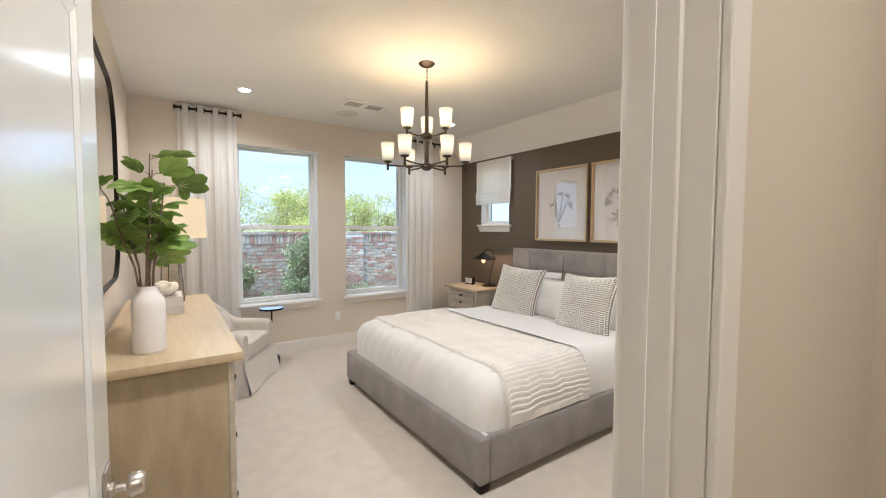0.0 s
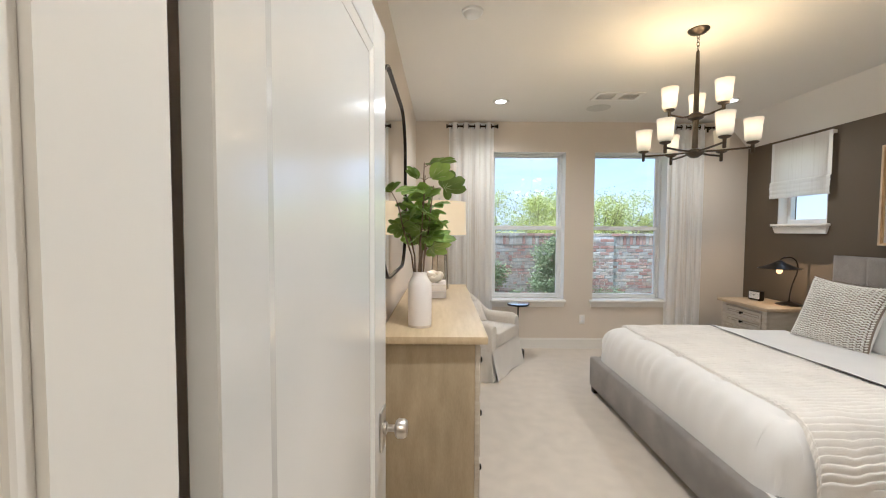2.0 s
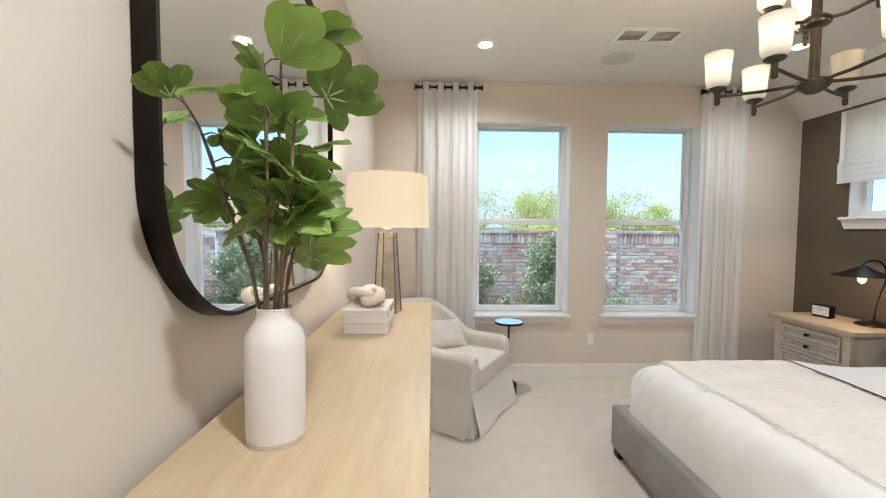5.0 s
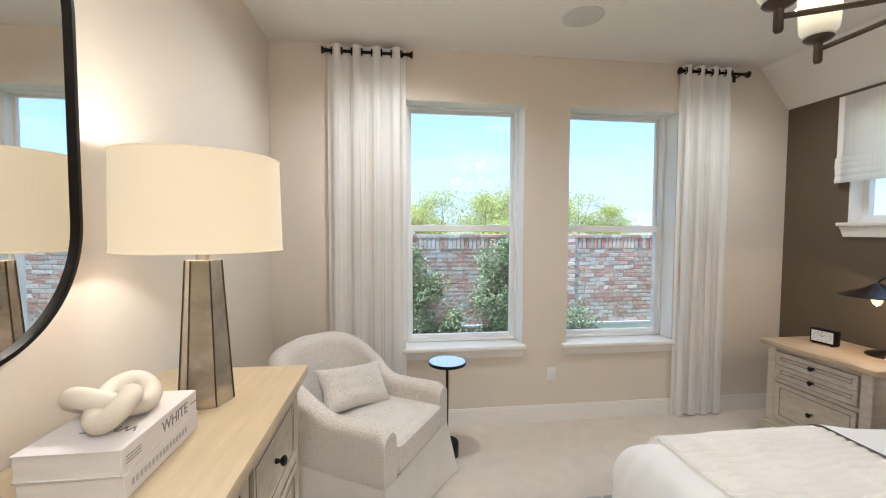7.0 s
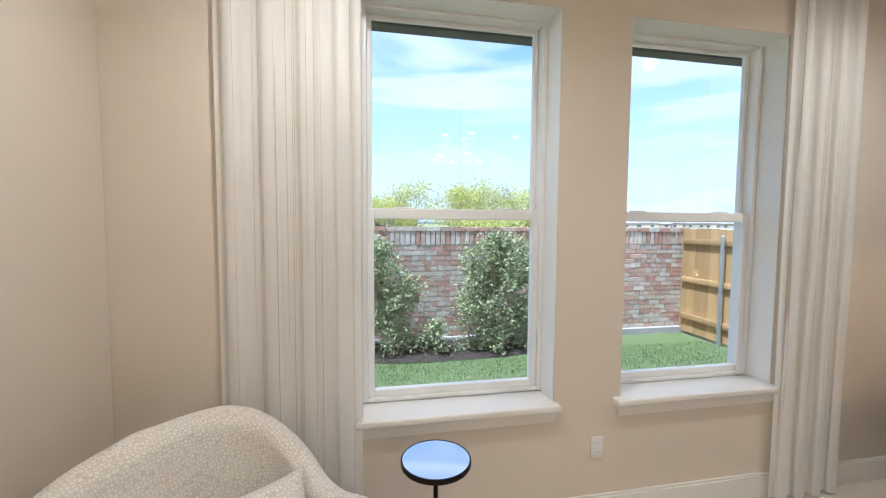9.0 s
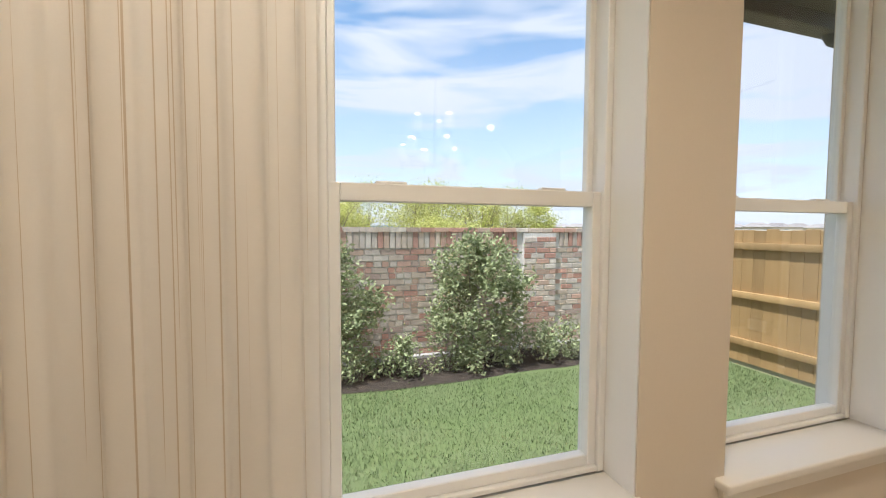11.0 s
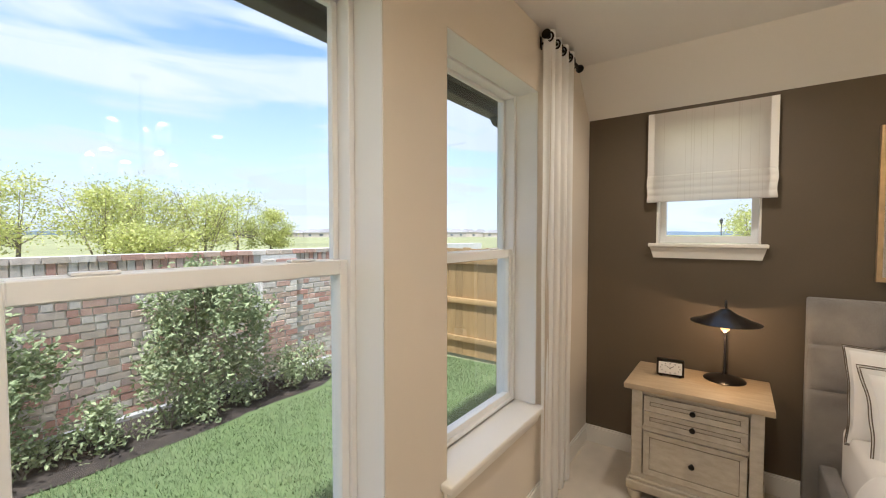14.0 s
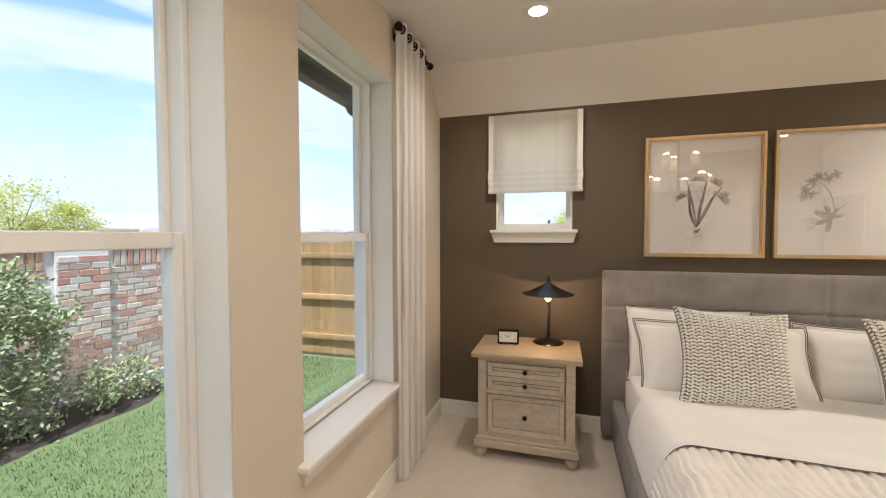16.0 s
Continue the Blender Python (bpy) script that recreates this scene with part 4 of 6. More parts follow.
# table lamp
LX, LY = 0.500, 3.797
M_ANTIQUE = mat("antiqued_mirror_glass", (0.62, 0.57, 0.48), 0.25, 0.85, vary=0.3, scale=14, fine=70, second=(0.32, 0.28, 0.21), bump=0.1, bump_scale=40)
M_LAMPSHADE = woven("lit_drum_shade", (0.60, 0.495, 0.35), 600, bump=0.2, vary=0.03)
_p = M_LAMPSHADE.node_tree.nodes["Principled BSDF"]
_p.inputs["Emission Color"].default_value, _p.inputs["Emission Strength"].default_value = (1.0, 0.68, 0.32, 1), 0.33
tl = thing("table_lamp", LX, LY, DRT, 12, "table lamp with an antiqued mirror base and lit cream drum shade", "lamp")
bm = lathe([(0, 0.0), (0.074, 0.0), (0.074, 0.003), (0.048, 0.425), (0, 0.427)], 6)
part("base", bm, M_ANTIQUE, tl, "tapered antiqued mirror base", smooth=False)
for k in range(6):
    a = math.pi * k / 3
    part("edge_bead", tube([(0.0745 * math.cos(a), 0.0745 * math.sin(a), 0.003), (0.0485 * math.cos(a), 0.0485 * math.sin(a), 0.425)], 0.0022, 6), M_BRONZE, tl)
part("neck", lathe([(0.02, 0.427), (0.02, 0.445), (0.010, 0.45), (0.010, 0.715), (0.018, 0.72), (0.018, 0.737), (0, 0.738)], 16), M_SATIN, tl)
bm = lathe([(0.219, 0.455), (0.213, 0.721), (0.209, 0.721), (0.215, 0.455), (0.219, 0.455)], 64)
part("shade", bm, M_LAMPSHADE, tl, "lit cream linen drum shade")
for z, r in ((0.455, 0.2185), (0.720, 0.2125)):
    part("shade_rim", tube([(r * math.cos(2 * math.pi * k / 64), r * math.sin(2 * math.pi * k / 64), z) for k in range(64)], 0.0028, 6, closed=True), M_LAMPSHADE, tl)
bm = tube([(-0.21, 0, 0.711), (0.21, 0, 0.711)], 0.002, 6)
tube([(0, -0.21, 0.711), (0, 0.21, 0.711)], 0.002, 6, bm)
part("spider", bm, M_SATIN, tl)
part("finial", lathe([(0, 0.737), (0.006, 0.737), (0.006, 0.745), (0.014, 0.748), (0.014, 0.758), (0, 0.759)], 16), M_SATIN, tl, "small satin nickel finial")
part("bulb", ball(0.03, 0, 0, 0.58, sz=1.3), M_BULB, tl)
lamp("table_lamp_light", "POINT", pose(LX, LY, DRT + 0.63), TABLE_W, (1.0, 0.80, 0.56), 0.04)

# wall mirror
MY0, MY1, MZ0, MZ1 = 2.412, 3.722, 1.236, 2.405
mirror = thing("wall_mirror", WEST, (MY0 + MY1) / 2, MZ0, 0, "large black-framed wall mirror with rounded corners above the dresser", "mirror")
W, Hh = MY1 - MY0, MZ1 - MZ0
bm = ring_frame(rounded(W, Hh, 0.32, 24), rounded(W - 0.022, Hh - 0.022, 0.309, 24), 0.046)
part("frame", turned(bm, pose(0.002, 0, Hh / 2, 90, 0, 90)), M_BLACK, mirror, "slim black metal frame")
bm = bmesh.new()
ol = rounded(W - 0.022, Hh - 0.022, 0.309, 24)
front, back = [bm.verts.new((x, y, 0.034)) for x, y in ol], [bm.verts.new((x, y, 0.022)) for x, y in ol]
bm.faces.new(front), bm.faces.new(back[::-1])
for i in range(len(ol)):
    j = (i + 1) % len(ol)
    bm.faces.new((back[i], back[j], front[j], front[i]))
bmesh.ops.recalc_face_normals(bm, faces=bm.faces[:])
part("glass", turned(bm, pose(0.002, 0, Hh / 2, 90, 0, 90)), M_MIRROR, mirror, smooth=False)

# ---- armchair corner ----
CX, CY, CR = 0.876, 4.916, -31.0
chair = thing("armchair", CX, CY, 0, CR, "skirted cream armchair in a small figured fabric, in the corner", "armchair")
HW, FXc, BXc = 0.372, 0.385, -0.33


def shell_path(s):
    """The centre line of arms and back, s from 0 to 1, and its outward way."""
    straight, rad = FXc - (BXc + 0.22), 0.22
    arc, mid = rad * math.pi / 2, 2 * (HW - 0.055 - rad)
    total = 2 * straight + 2 * arc + mid
    d = s * total
    yy = HW - 0.055
    if d < straight:
        return Vector((FXc - d, -yy, 0)), Vector((0, -1, 0))
    d -= straight
    if d < arc:
        a = d / rad
        return Vector((BXc + rad - rad * math.sin(a), -yy + rad - rad * math.cos(a), 0)), Vector((-math.sin(a), -math.cos(a), 0))
    d -= arc
    if d < mid:
        return Vector((BXc, -yy + rad + d, 0)), Vector((-1, 0, 0))
    d -= mid
    if d < arc:
        a = d / rad
        return Vector((BXc + rad - rad * math.cos(a), yy - rad + rad * math.sin(a), 0)), Vector((-math.cos(a), math.sin(a), 0))
    d -= arc
    return Vector((BXc + rad + d, yy, 0)), Vector((0, 1, 0))


def shell(u, v):
    c, out = shell_path(u)
    back = 1 - abs(2 * u - 1)
    k = max(0.0, min(1.0, (back - 0.33) / 0.46))
    k = k * k * (3 - 2 * k)
    top = 0.580 + 0.240 * k + 0.040 * max(0.0, (back - 0.6) / 0.4) - 0.03 * max(0, 1 - back / 0.06) ** 2
    half = 0.055
    lean = 0.13 * k
    prof = v * 4
    if prof < 1.4:
        q, z = half, 0.16 + (top - half - 0.16) * prof / 1.4
    elif prof < 2.6:
        a = (prof - 1.4) / 1.2 * math.pi
        q, z = half * math.cos(a), top - half + half * math.sin(a)
    else:
        q, z = -half, top - half - (top - half - 0.30) * (prof - 2.6) / 1.4
    wob = 0.003 * noise.noise((u * 14, v * 9, 1))
    p = c + out * (q + wob + lean * max(0, (z - 0.42)) / 0.5)
    return (p.x, p.y, z)


bm = grid(110, 44, shell)
part("arms_and_back", bm, M_CHAIR, chair)
for s in (0.0, 1.0):
    rim = [shell(s, k / 44) for k in range(45)]
    bm = bmesh.new()
    vs = [bm.verts.new((p[0] + 0.002, p[1], p[2])) for p in rim]
    bm.faces.new(vs)
    part("arm_front", bm, M_CHAIR, chair, smooth=False)
    part("welt", tube([(p[0] + 0.002, p[1], p[2]) for p in rim], 0.0045, 6), M_SKIRT, chair)
part("seat_deck", box(BXc + 0.02, FXc - 0.012, -HW + 0.085, HW - 0.085, 0.16, 0.316), M_SKIRT, chair)


bm = box(BXc + 0.13, FXc + 0.022, -HW + 0.113, HW - 0.113, 0.317, 0.466, 0.028, 4)
bmesh.ops.subdivide_edges(bm, edges=[e for e in bm.edges if e.calc_length() > 0.15], cuts=8, use_grid_fill=True)
for v in bm.verts:
    if v.co.z > 0.43:
        v.co.z += 0.022 * max(0, 1 - ((v.co.x - 0.1) / 0.33) ** 2) * max(0, 1 - (v.co.y / 0.26) ** 2)
part("seat_cushion", bm, M_CHAIR, chair, "loose figured seat cushion")
for z in (0.325, 0.458):
    a, b_ = FXc + 0.020, HW - 0.115
    part("welt", tube([(BXc + 0.16, -b_, z), (a - 0.02, -b_, z), (a - 0.005, -b_ + 0.006, z), (a, -b_ + 0.03, z), (a, b_ - 0.03, z), (a - 0.005, b_ - 0.006, z), (a - 0.02, b_, z), (BXc + 0.16, b_, z)], 0.0045, 6), M_SKIRT, chair)


def skirt(e):
    """One plain side that flares to the floor, its ends drawn apart at the corner slits."""
    hw, fx, bx = HW + 0.004, FXc + 0.006, BXc - 0.04
    cs = [(fx, -hw), (fx, hw), (bx, hw), (bx, -hw)]
    p0, p1 = cs[e], cs[(e + 1) % 4]
    nx, ny = ((1, 0), (0, 1), (-1, 0), (0, -1))[e]

    def f(u, v):
        s = 0.004 + 0.992 * u
        x, y = p0[0] + (p1[0] - p0[0]) * s, p0[1] + (p1[1] - p0[1]) * s
        near = min(s, 1 - s)
        fl = v * (0.052 + 0.010 * math.sin(s * 8 + e * 2) + 0.018 * math.exp(-(near / 0.05) ** 2))
        away = 0.012 * v * (1 if s < 0.5 else -1) * math.exp(-(near / 0.12) ** 2)
        x, y = x + nx * fl + (p1[0] - p0[0]) * away, y + ny * fl + (p1[1] - p0[1]) * away
        return (x, y, 0.302 - 0.292 * v + 0.004 * v * math.sin(s * 13 + e))
    return f


for e in range(4):
    part("skirt_panel", grid(40, 10, skirt(e)), M_SKIRT, chair, "plain slipcover skirt panel")
for sx, sy in ((1, -1), (1, 1), (-1, 1), (-1, -1)):
    ex = (FXc + 0.006) if sx > 0 else (BXc - 0.04)

    def pleat(u, v, ex=ex, sx=sx, sy=sy):
        a = u * 2 - 1
        fl = 0.030 * v
        return (ex - sx * (0.006 + 0.09 * max(0, -a)) + sx * fl, sy * (HW - 0.004 - 0.09 * max(0, a) + fl), 0.300 - 0.293 * v)
    part("pleat", grid(16, 8, pleat), M_SKIRT, chair, "inner pleat behind the corner slit")
cush = cushion("lumbar_pillow", CX + 0.10 * math.cos(radians(CR)) - 0.0, CY + 0.10 * math.sin(radians(CR)), 0.50, 0, CR + 180, 0.47, 0.275, 0.13, M_CHAIR, "small cream figured lumbar cushion on the armchair", "", pinch=0.13)
cush.matrix_world = pose(CX, CY, 0.482, 0, 0, CR) @ pose(0.0, -0.02, -0.004, 0, 0, -18) @ pose(0, 0, 0, 0, 34, 180) @ pose(0, 0, 0, 6, 0, 0)

table = thing("side_table", 1.425, 5.190, 0, 0, "small round drinks table with a mirrored top beside the armchair", "side table")
part("tabletop", lathe([(0, 0.632), (0.126, 0.632), (0.128, 0.636), (0.128, 0.650), (0.127, 0.652), (0.1225, 0.652), (0.1225, 0.6485), (0, 0.6485)], 48), M_BLACK, table, "black rimmed tabletop")
part("mirror_plate", lathe([(0, 0.6487), (0.122, 0.6487), (0.122, 0.6512), (0, 0.6512)], 48), mat("mirror_top", (0.66, 0.68, 0.69), 0.03, 1.0, vary=0.01), table, "inset round mirror plate")
part("pole", lathe([(0.009, 0.09), (0.009, 0.62), (0.035, 0.631)], 16), M_BLACK, table)
part("base", lathe([(0, 0), (0.078, 0), (0.08, 0.004), (0.08, 0.09), (0.076, 0.096), (0, 0.097)], 40), M_BLACK, table)

# ---- bedside ----
NX0, NX1, NY0, NY1, NT = 3.772, 4.300, 4.440, 5.177, 0.743
nyc, nxc = (NY0 + NY1) / 2, (NX0 + NX1) / 2
ns = thing("nightstand", nxc, nyc, 0, 180, "whitewashed wooden nightstand with two drawers and bun feet", "nightstand")
hx, hy = (NX1 - NX0) / 2, (NY1 - NY0) / 2
part("top", box(-hx, hx, -hy, hy, NT - 0.036, NT, 0.006, 2), mat("honey_wood_top", (0.48, 0.37, 0.235), 0.5, vary=0.2, scale=6, fine=60, stretch=(6, 1, 3), bump=0.15, second=(0.38, 0.285, 0.175)), ns, "honey-brown worn wooden top")
bx, by = hx - 0.035, hy - 0.042
bm = box(-bx, bx - 0.02, -by, -by + 0.02, 0.15, NT - 0.0365)
box(-bx, bx - 0.02, by - 0.02, by, 0.15, NT - 0.0365, bm=bm)
box(-bx, -bx + 0.015, -by + 0.02, by - 0.02, 0.15, NT - 0.0365, bm=bm)
part("body", bm, M_WASH, ns, smooth=False)
bm = bmesh.new()
for s in (-1, 1):
    box(bx - 0.02, bx, min(s * by, s * (by - 0.062)), max(s * by, s * (by - 0.062)), 0.15, NT - 0.0365, 0.003, 1, bm)
for z0, z1 in ((0.150, 0.182), (0.458, 0.484), (0.680, 0.7065)):
    box(bx - 0.0195, bx - 0.0005, -by + 0.062, by - 0.062, z0, z1, 0.002, 1, bm)
part("face_frame", bm, M_WASH, ns, smooth=False)
bm = box(-bx - 0.004, bx + 0.026, -by - 0.026, by + 0.026, 0.075, 0.128, 0.008, 3)
box(-bx - 0.002, bx + 0.013, -by - 0.013, by + 0.013, 0.128, 0.151, 0.009, 3, bm)
part("plinth", bm, M_WASH, ns)
for z0, z1, fold, ks in ((0.184, 0.456, False, (0.32,)), (0.486, 0.678, True, (0.534, 0.630))):
    d = drawer(ns, bx - 0.002, -by + 0.065, by - 0.065, z0, z1, M_WASH, fold)
    for z in ks:
        knob_at(d, bx + 0.004, 0, z, 0.0155)
for s in (-1, 1):
    for x in (-bx + 0.03, bx - 0.02):
        part("bun_foot", lathe([(0, 0), (0.025, 0), (0.036, 0.012), (0.043, 0.035), (0.038, 0.058), (0.028, 0.064), (0.028, 0.074), (0, 0.075)], 20, x, s * (by - 0.02)), M_WASH, ns)

clock = thing("alarm_clock", 4.062, 4.957, NT, 186, "small black desk clock with a white face", "clock")
part("case", box(-0.026, 0.024, -0.078, 0.078, 0.006, 0.108, 0.004, 2), M_BLACK, clock, "black case")
face = part("dial", box(0.0225, 0.0265, -0.066, 0.066, 0.020, 0.096), mat("white_dial", (0.80, 0.79, 0.76), 0.5, vary=0.02), clock, "white dial")
bm = bmesh.new()
for a, r, wd in ((-52, 0.024, 0.0035), (62, 0.036, 0.0025), (8, 0.03, 0.0012)):
    t0 = box(-0.0004, 0.0004, -wd / 2, wd / 2, -0.005, r)
    turned(t0, pose(0.0272, 0, 0.058, a, 0, 0))
    me = bpy.data.meshes.new("tmp")
    t0.to_mesh(me), t0.free()
    bm.from_mesh(me)
part("pointers", bm, M_INK, face, smooth=False)
bm = bmesh.new()
for k in range(12):
    a = math.pi * k / 6
    yy, zz = 0.054 * math.sin(a), 0.031 * math.cos(a)
    box(0.0266, 0.0271, yy - 0.0035, yy + 0.0035, 0.058 + zz - 0.0035, 0.058 + zz + 0.0035, bm=bm)
part("hour_marks", bm, mat("grey_marks", (0.4, 0.39, 0.37), 0.6), face, smooth=False)
for s in (-1, 1):
    part("foot", box(-0.02, 0.02, s * 0.055 - 0.008, s * 0.055 + 0.008, 0, 0.0065), M_BLACK, clock)

NLX, NLY = 4.186, 4.670
M_LAMPBLACK = mat("black_lacquered_metal", (0.016, 0.012, 0.010), 0.30, 0.6, vary=0.25, scale=15, coat=0.4)
nl = thing("bedside_lamp", NLX, NLY, NT, 0, "black metal lamp with a gooseneck, wide cone shade and lit bulb", "lamp")
part("base", lathe([(0, 0), (0.112, 0), (0.115, 0.004), (0.108, 0.010), (0.07, 0.024), (0.025, 0.037), (0.012, 0.041), (0.010, 0.06), (0, 0.06)], 40), M_LAMPBLACK, nl)
pts = [(0.0, 0, 0.05), (0.01, 0, 0.14), (0.035, 0, 0.24), (0.068, 0, 0.33), (0.078, 0, 0.40), (0.06, 0, 0.462), (0.015, 0, 0.497), (-0.04, 0, 0.505), (-0.09, 0, 0.492), (-0.115, 0, 0.470)]
fine = []
for i in range(len(pts) - 1):
    p0, p1, p2, p3 = (Vector(pts[max(0, min(len(pts) - 1, i + k))]) for k in (-1, 0, 1, 2))
    for q in range(5):
        t = q / 5
        fine.append(0.5 * ((2 * p1) + (p2 - p0) * t + (2 * p0 - 5 * p1 + 4 * p2 - p3) * t * t + (3 * p1 - p0 - 3 * p2 + p3) * t ** 3))
fine.append(Vector(pts[-1]))
part("gooseneck", tube(fine, 0.0068, 10), M_LAMPBLACK, nl)
SX = -0.115
part("shade", lathe([(0.184, 0.388), (0.13, 0.408), (0.06, 0.441), (0.022, 0.468), (0.0, 0.472), (0.0, 0.468), (0.02, 0.464), (0.058, 0.437), (0.13, 0.404), (0.183, 0.385), (0.184, 0.388)], 48, SX), M_LAMPBLACK, nl, "wide shallow black cone shade")
part("socket", lathe([(0, 0.405), (0.017, 0.405), (0.017, 0.455), (0, 0.456)], 16, SX), M_LAMPBLACK, nl)
part("bulb", ball(0.027, SX, 0, 0.365, sz=1.35), M_BULB, nl, "glowing amber bulb")
lamp("bedside_light", "POINT", pose(NLX + SX, NLY, NT + 0.322), NIGHT_W, (1.0, 0.62, 0.30), 0.005)

# ---- bed wall ----
M_MAT = mat("picture_paper", (0.74, 0.71, 0.69), 0.7, vary=0.015)
M_CHAMPAGNE = mat("champagne_gilt", (0.62, 0.47, 0.28), 0.35, 0.8, vary=0.12, scale=20)
M_SKETCH = mat("grey_pencil", (0.25, 0.225, 0.20), 0.8, vary=0.3, scale=60)
M_SKETCHL = mat("pale_pencil", (0.47, 0.435, 0.40), 0.8, vary=0.3, scale=60)
M_PICGLASS = glass("picture_glass", (1, 1, 1), 2.6)


def flower(kind, rnd):
    """A botanical drawing as thin strokes and petals in the yz plane."""
    dark, pale = bmesh.new(), bmesh.new()

    def stroke(bm, pts, w):
        v = [Vector((p[0], p[1], 0)) for p in pts]
        row = []
        for i, p in enumerate(v):
            d = (v[min(i + 1, len(v) - 1)] - v[max(i - 1, 0)]).normalized()
            n = Vector((-d.y, d.x, 0)) * w * (0.35 + 0.65 * math.sin(math.pi * (i + 0.4) / len(v)))
            row.append((bm.verts.new(p + n), bm.verts.new(p - n)))
        for a, b2 in zip(row, row[1:]):
            bm.faces.new((a[0], b2[0], b2[1], a[1]))

    def arc(x0, y0, ang, length, bend, n=8):
        pts, x, y, a = [], x0, y0, ang
        for k in range(n + 1):
            pts.append((x, y))
            x, y, a = x + length / n * math.cos(radians(a)), y + length / n * math.sin(radians(a)), a + bend / n
        return pts

    def petal(x, y, ang, length, width):
        for s in (-1, 1):
            stroke(dark, arc(x, y, ang + s * width, length, -s * width * 2), 0.0007)
        stroke(pale, arc(x, y, ang, length * 0.8, rnd.uniform(-10, 10)), width * length * 0.006)
    if kind == 0:
        for ang, ln, bend in ((112, 0.24, -28), (98, 0.26, 8), (84, 0.25, -12), (70, 0.25, -20), (60, 0.22, 14), (122, 0.17, -50), (78, 0.29, 6)):
            stroke(pale, arc(-0.01, -0.13, ang, ln, bend), 0.006)
            stroke(dark, arc(-0.008, -0.13, ang, ln, bend), 0.0011)
        for cx, cy, base, r in ((0.105, 0.02, 40, 0.055), (-0.085, 0.03, 120, 0.04), (0.0, 0.125, 88, 0.045), (0.075, 0.105, 60, 0.05)):
            for k in range(9):
                petal(cx, cy, base - 90 + k * 22, r * rnd.uniform(0.7, 1.1), 14)
        for k in range(8):
            stroke(dark, arc(-0.01, -0.145, 180 + k * 25, 0.024, 120), 0.0016)
        for k in range(5):
            stroke(dark, arc(-0.012 + 0.006 * k, -0.165, 262 + k * 5, 0.018, 10), 0.0008)
    else:
        stroke(dark, arc(0.045, -0.08, 82, 0.20, 60), 0.0016)
        stroke(dark, arc(0.045, -0.08, 60, 0.10, -30), 0.0013)
        for ang, ln, wd in ((200, 0.09, 22), (150, 0.10, 24), (255, 0.085, 24), (70, 0.075, 18), (25, 0.06, 20), (110, 0.09, 20)):
            petal(0.04, -0.09, ang, ln, wd)
        for cx, cy in ((-0.075, 0.06), (-0.045, 0.10), (-0.02, 0.125), (0.02, 0.115), (0.055, 0.13), (-0.08, 0.02), (-0.05, 0.035)):
            for k in range(7):
                petal(cx, cy, k * 51 + rnd.uniform(0, 30), rnd.uniform(0.024, 0.038), 22)
        for k in range(9):
            stroke(dark, arc(-0.02 + rnd.uniform(-0.03, 0.02), -0.12 + rnd.uniform(-0.03, 0.03), 180 + rnd.uniform(-30, 30), 0.055, rnd.uniform(-60, 60)), 0.0007)
    return dark, pale


for k, (y0, y1, label) in enumerate(((3.230, 3.988, "champagne-framed botanical drawing of a bulb in flower"), (2.420, 3.178, "champagne-framed botanical drawing of an orchid spray"))):
    z0, z1 = 1.397, 2.270
    pf = thing("framed_picture", EAST, (y0 + y1) / 2, z0, 0, label, "picture", "pictures over the bed")
    w, h = y1 - y0, z1 - z0
    turn = pose(-0.002, 0, h / 2, 90, 0, -90)
    part("frame", turned(ring_frame(rect(w, h), rect(w - 0.034, h - 0.034), 0.034), turn), M_CHAMPAGNE, pf, smooth=False)
    part("inner_lip", turned(ring_frame(rect(w - 0.034, h - 0.034), rect(w - 0.05, h - 0.05), 0.022), turn), M_CHAMPAGNE, pf, smooth=False)
    bm = box(-w / 2 + 0.02, w / 2 - 0.02, -h / 2 + 0.02, h / 2 - 0.02, 0.001, 0.006)
    part("print", turned(bm, turn), M_MAT, pf, smooth=False)
    dark, pale = flower(k, random.Random(5 + k))
    for nm, dbm, mt, lift in (("pale_wash", pale, M_SKETCHL, 0.0066), ("pencil_drawing", dark, M_SKETCH, 0.0072)):
        part(nm, turned(dbm, turn @ Matrix.Translation((-0.02 if k == 0 else -0.10, -0.05, lift)) @ Matrix.Diagonal((1.32, 1.32, 1.0, 1.0))), mt, pf, smooth=False)
    part("glass", turned(box(-w / 2 + 0.02, w / 2 - 0.02, -h / 2 + 0.02, h / 2 - 0.02, 0.012, 0.014), turn), M_PICGLASS, pf, smooth=False).visible_shadow = False

RSY0, RSY1, RSZ0, RSZ1 = 4.427, 5.156, 1.893, 2.522
rs = thing("roman_shade", EAST, (RSY0 + RSY1) / 2, 0, 0, "linen roman shade gathered in folds over the small window", "window shade")
hw = (RSY1 - RSY0) / 2
part("headrail", box(-0.042, -0.003, -hw + 0.004, hw - 0.004, RSZ1 - 0.035, RSZ1 - 0.002), M_TRIM, rs)


def shade_sheet(u, v):
    z = RSZ1 - (RSZ1 - RSZ0 - 0.0) * v
    fold = 0.0
    if v > 0.70:
        fold = 0.006 * abs(math.sin((v - 0.70) / 0.30 * math.pi * 4)) ** 0.5 + 0.008
    x = -0.046 - fold - 0.002 * noise.noise((u * 5, v * 4, 3))
    return (x, -hw + 2 * hw * u + 0.003 * math.sin(v * 26) * (1 if u > 0.5 else -1) * (v > 0.7), z)


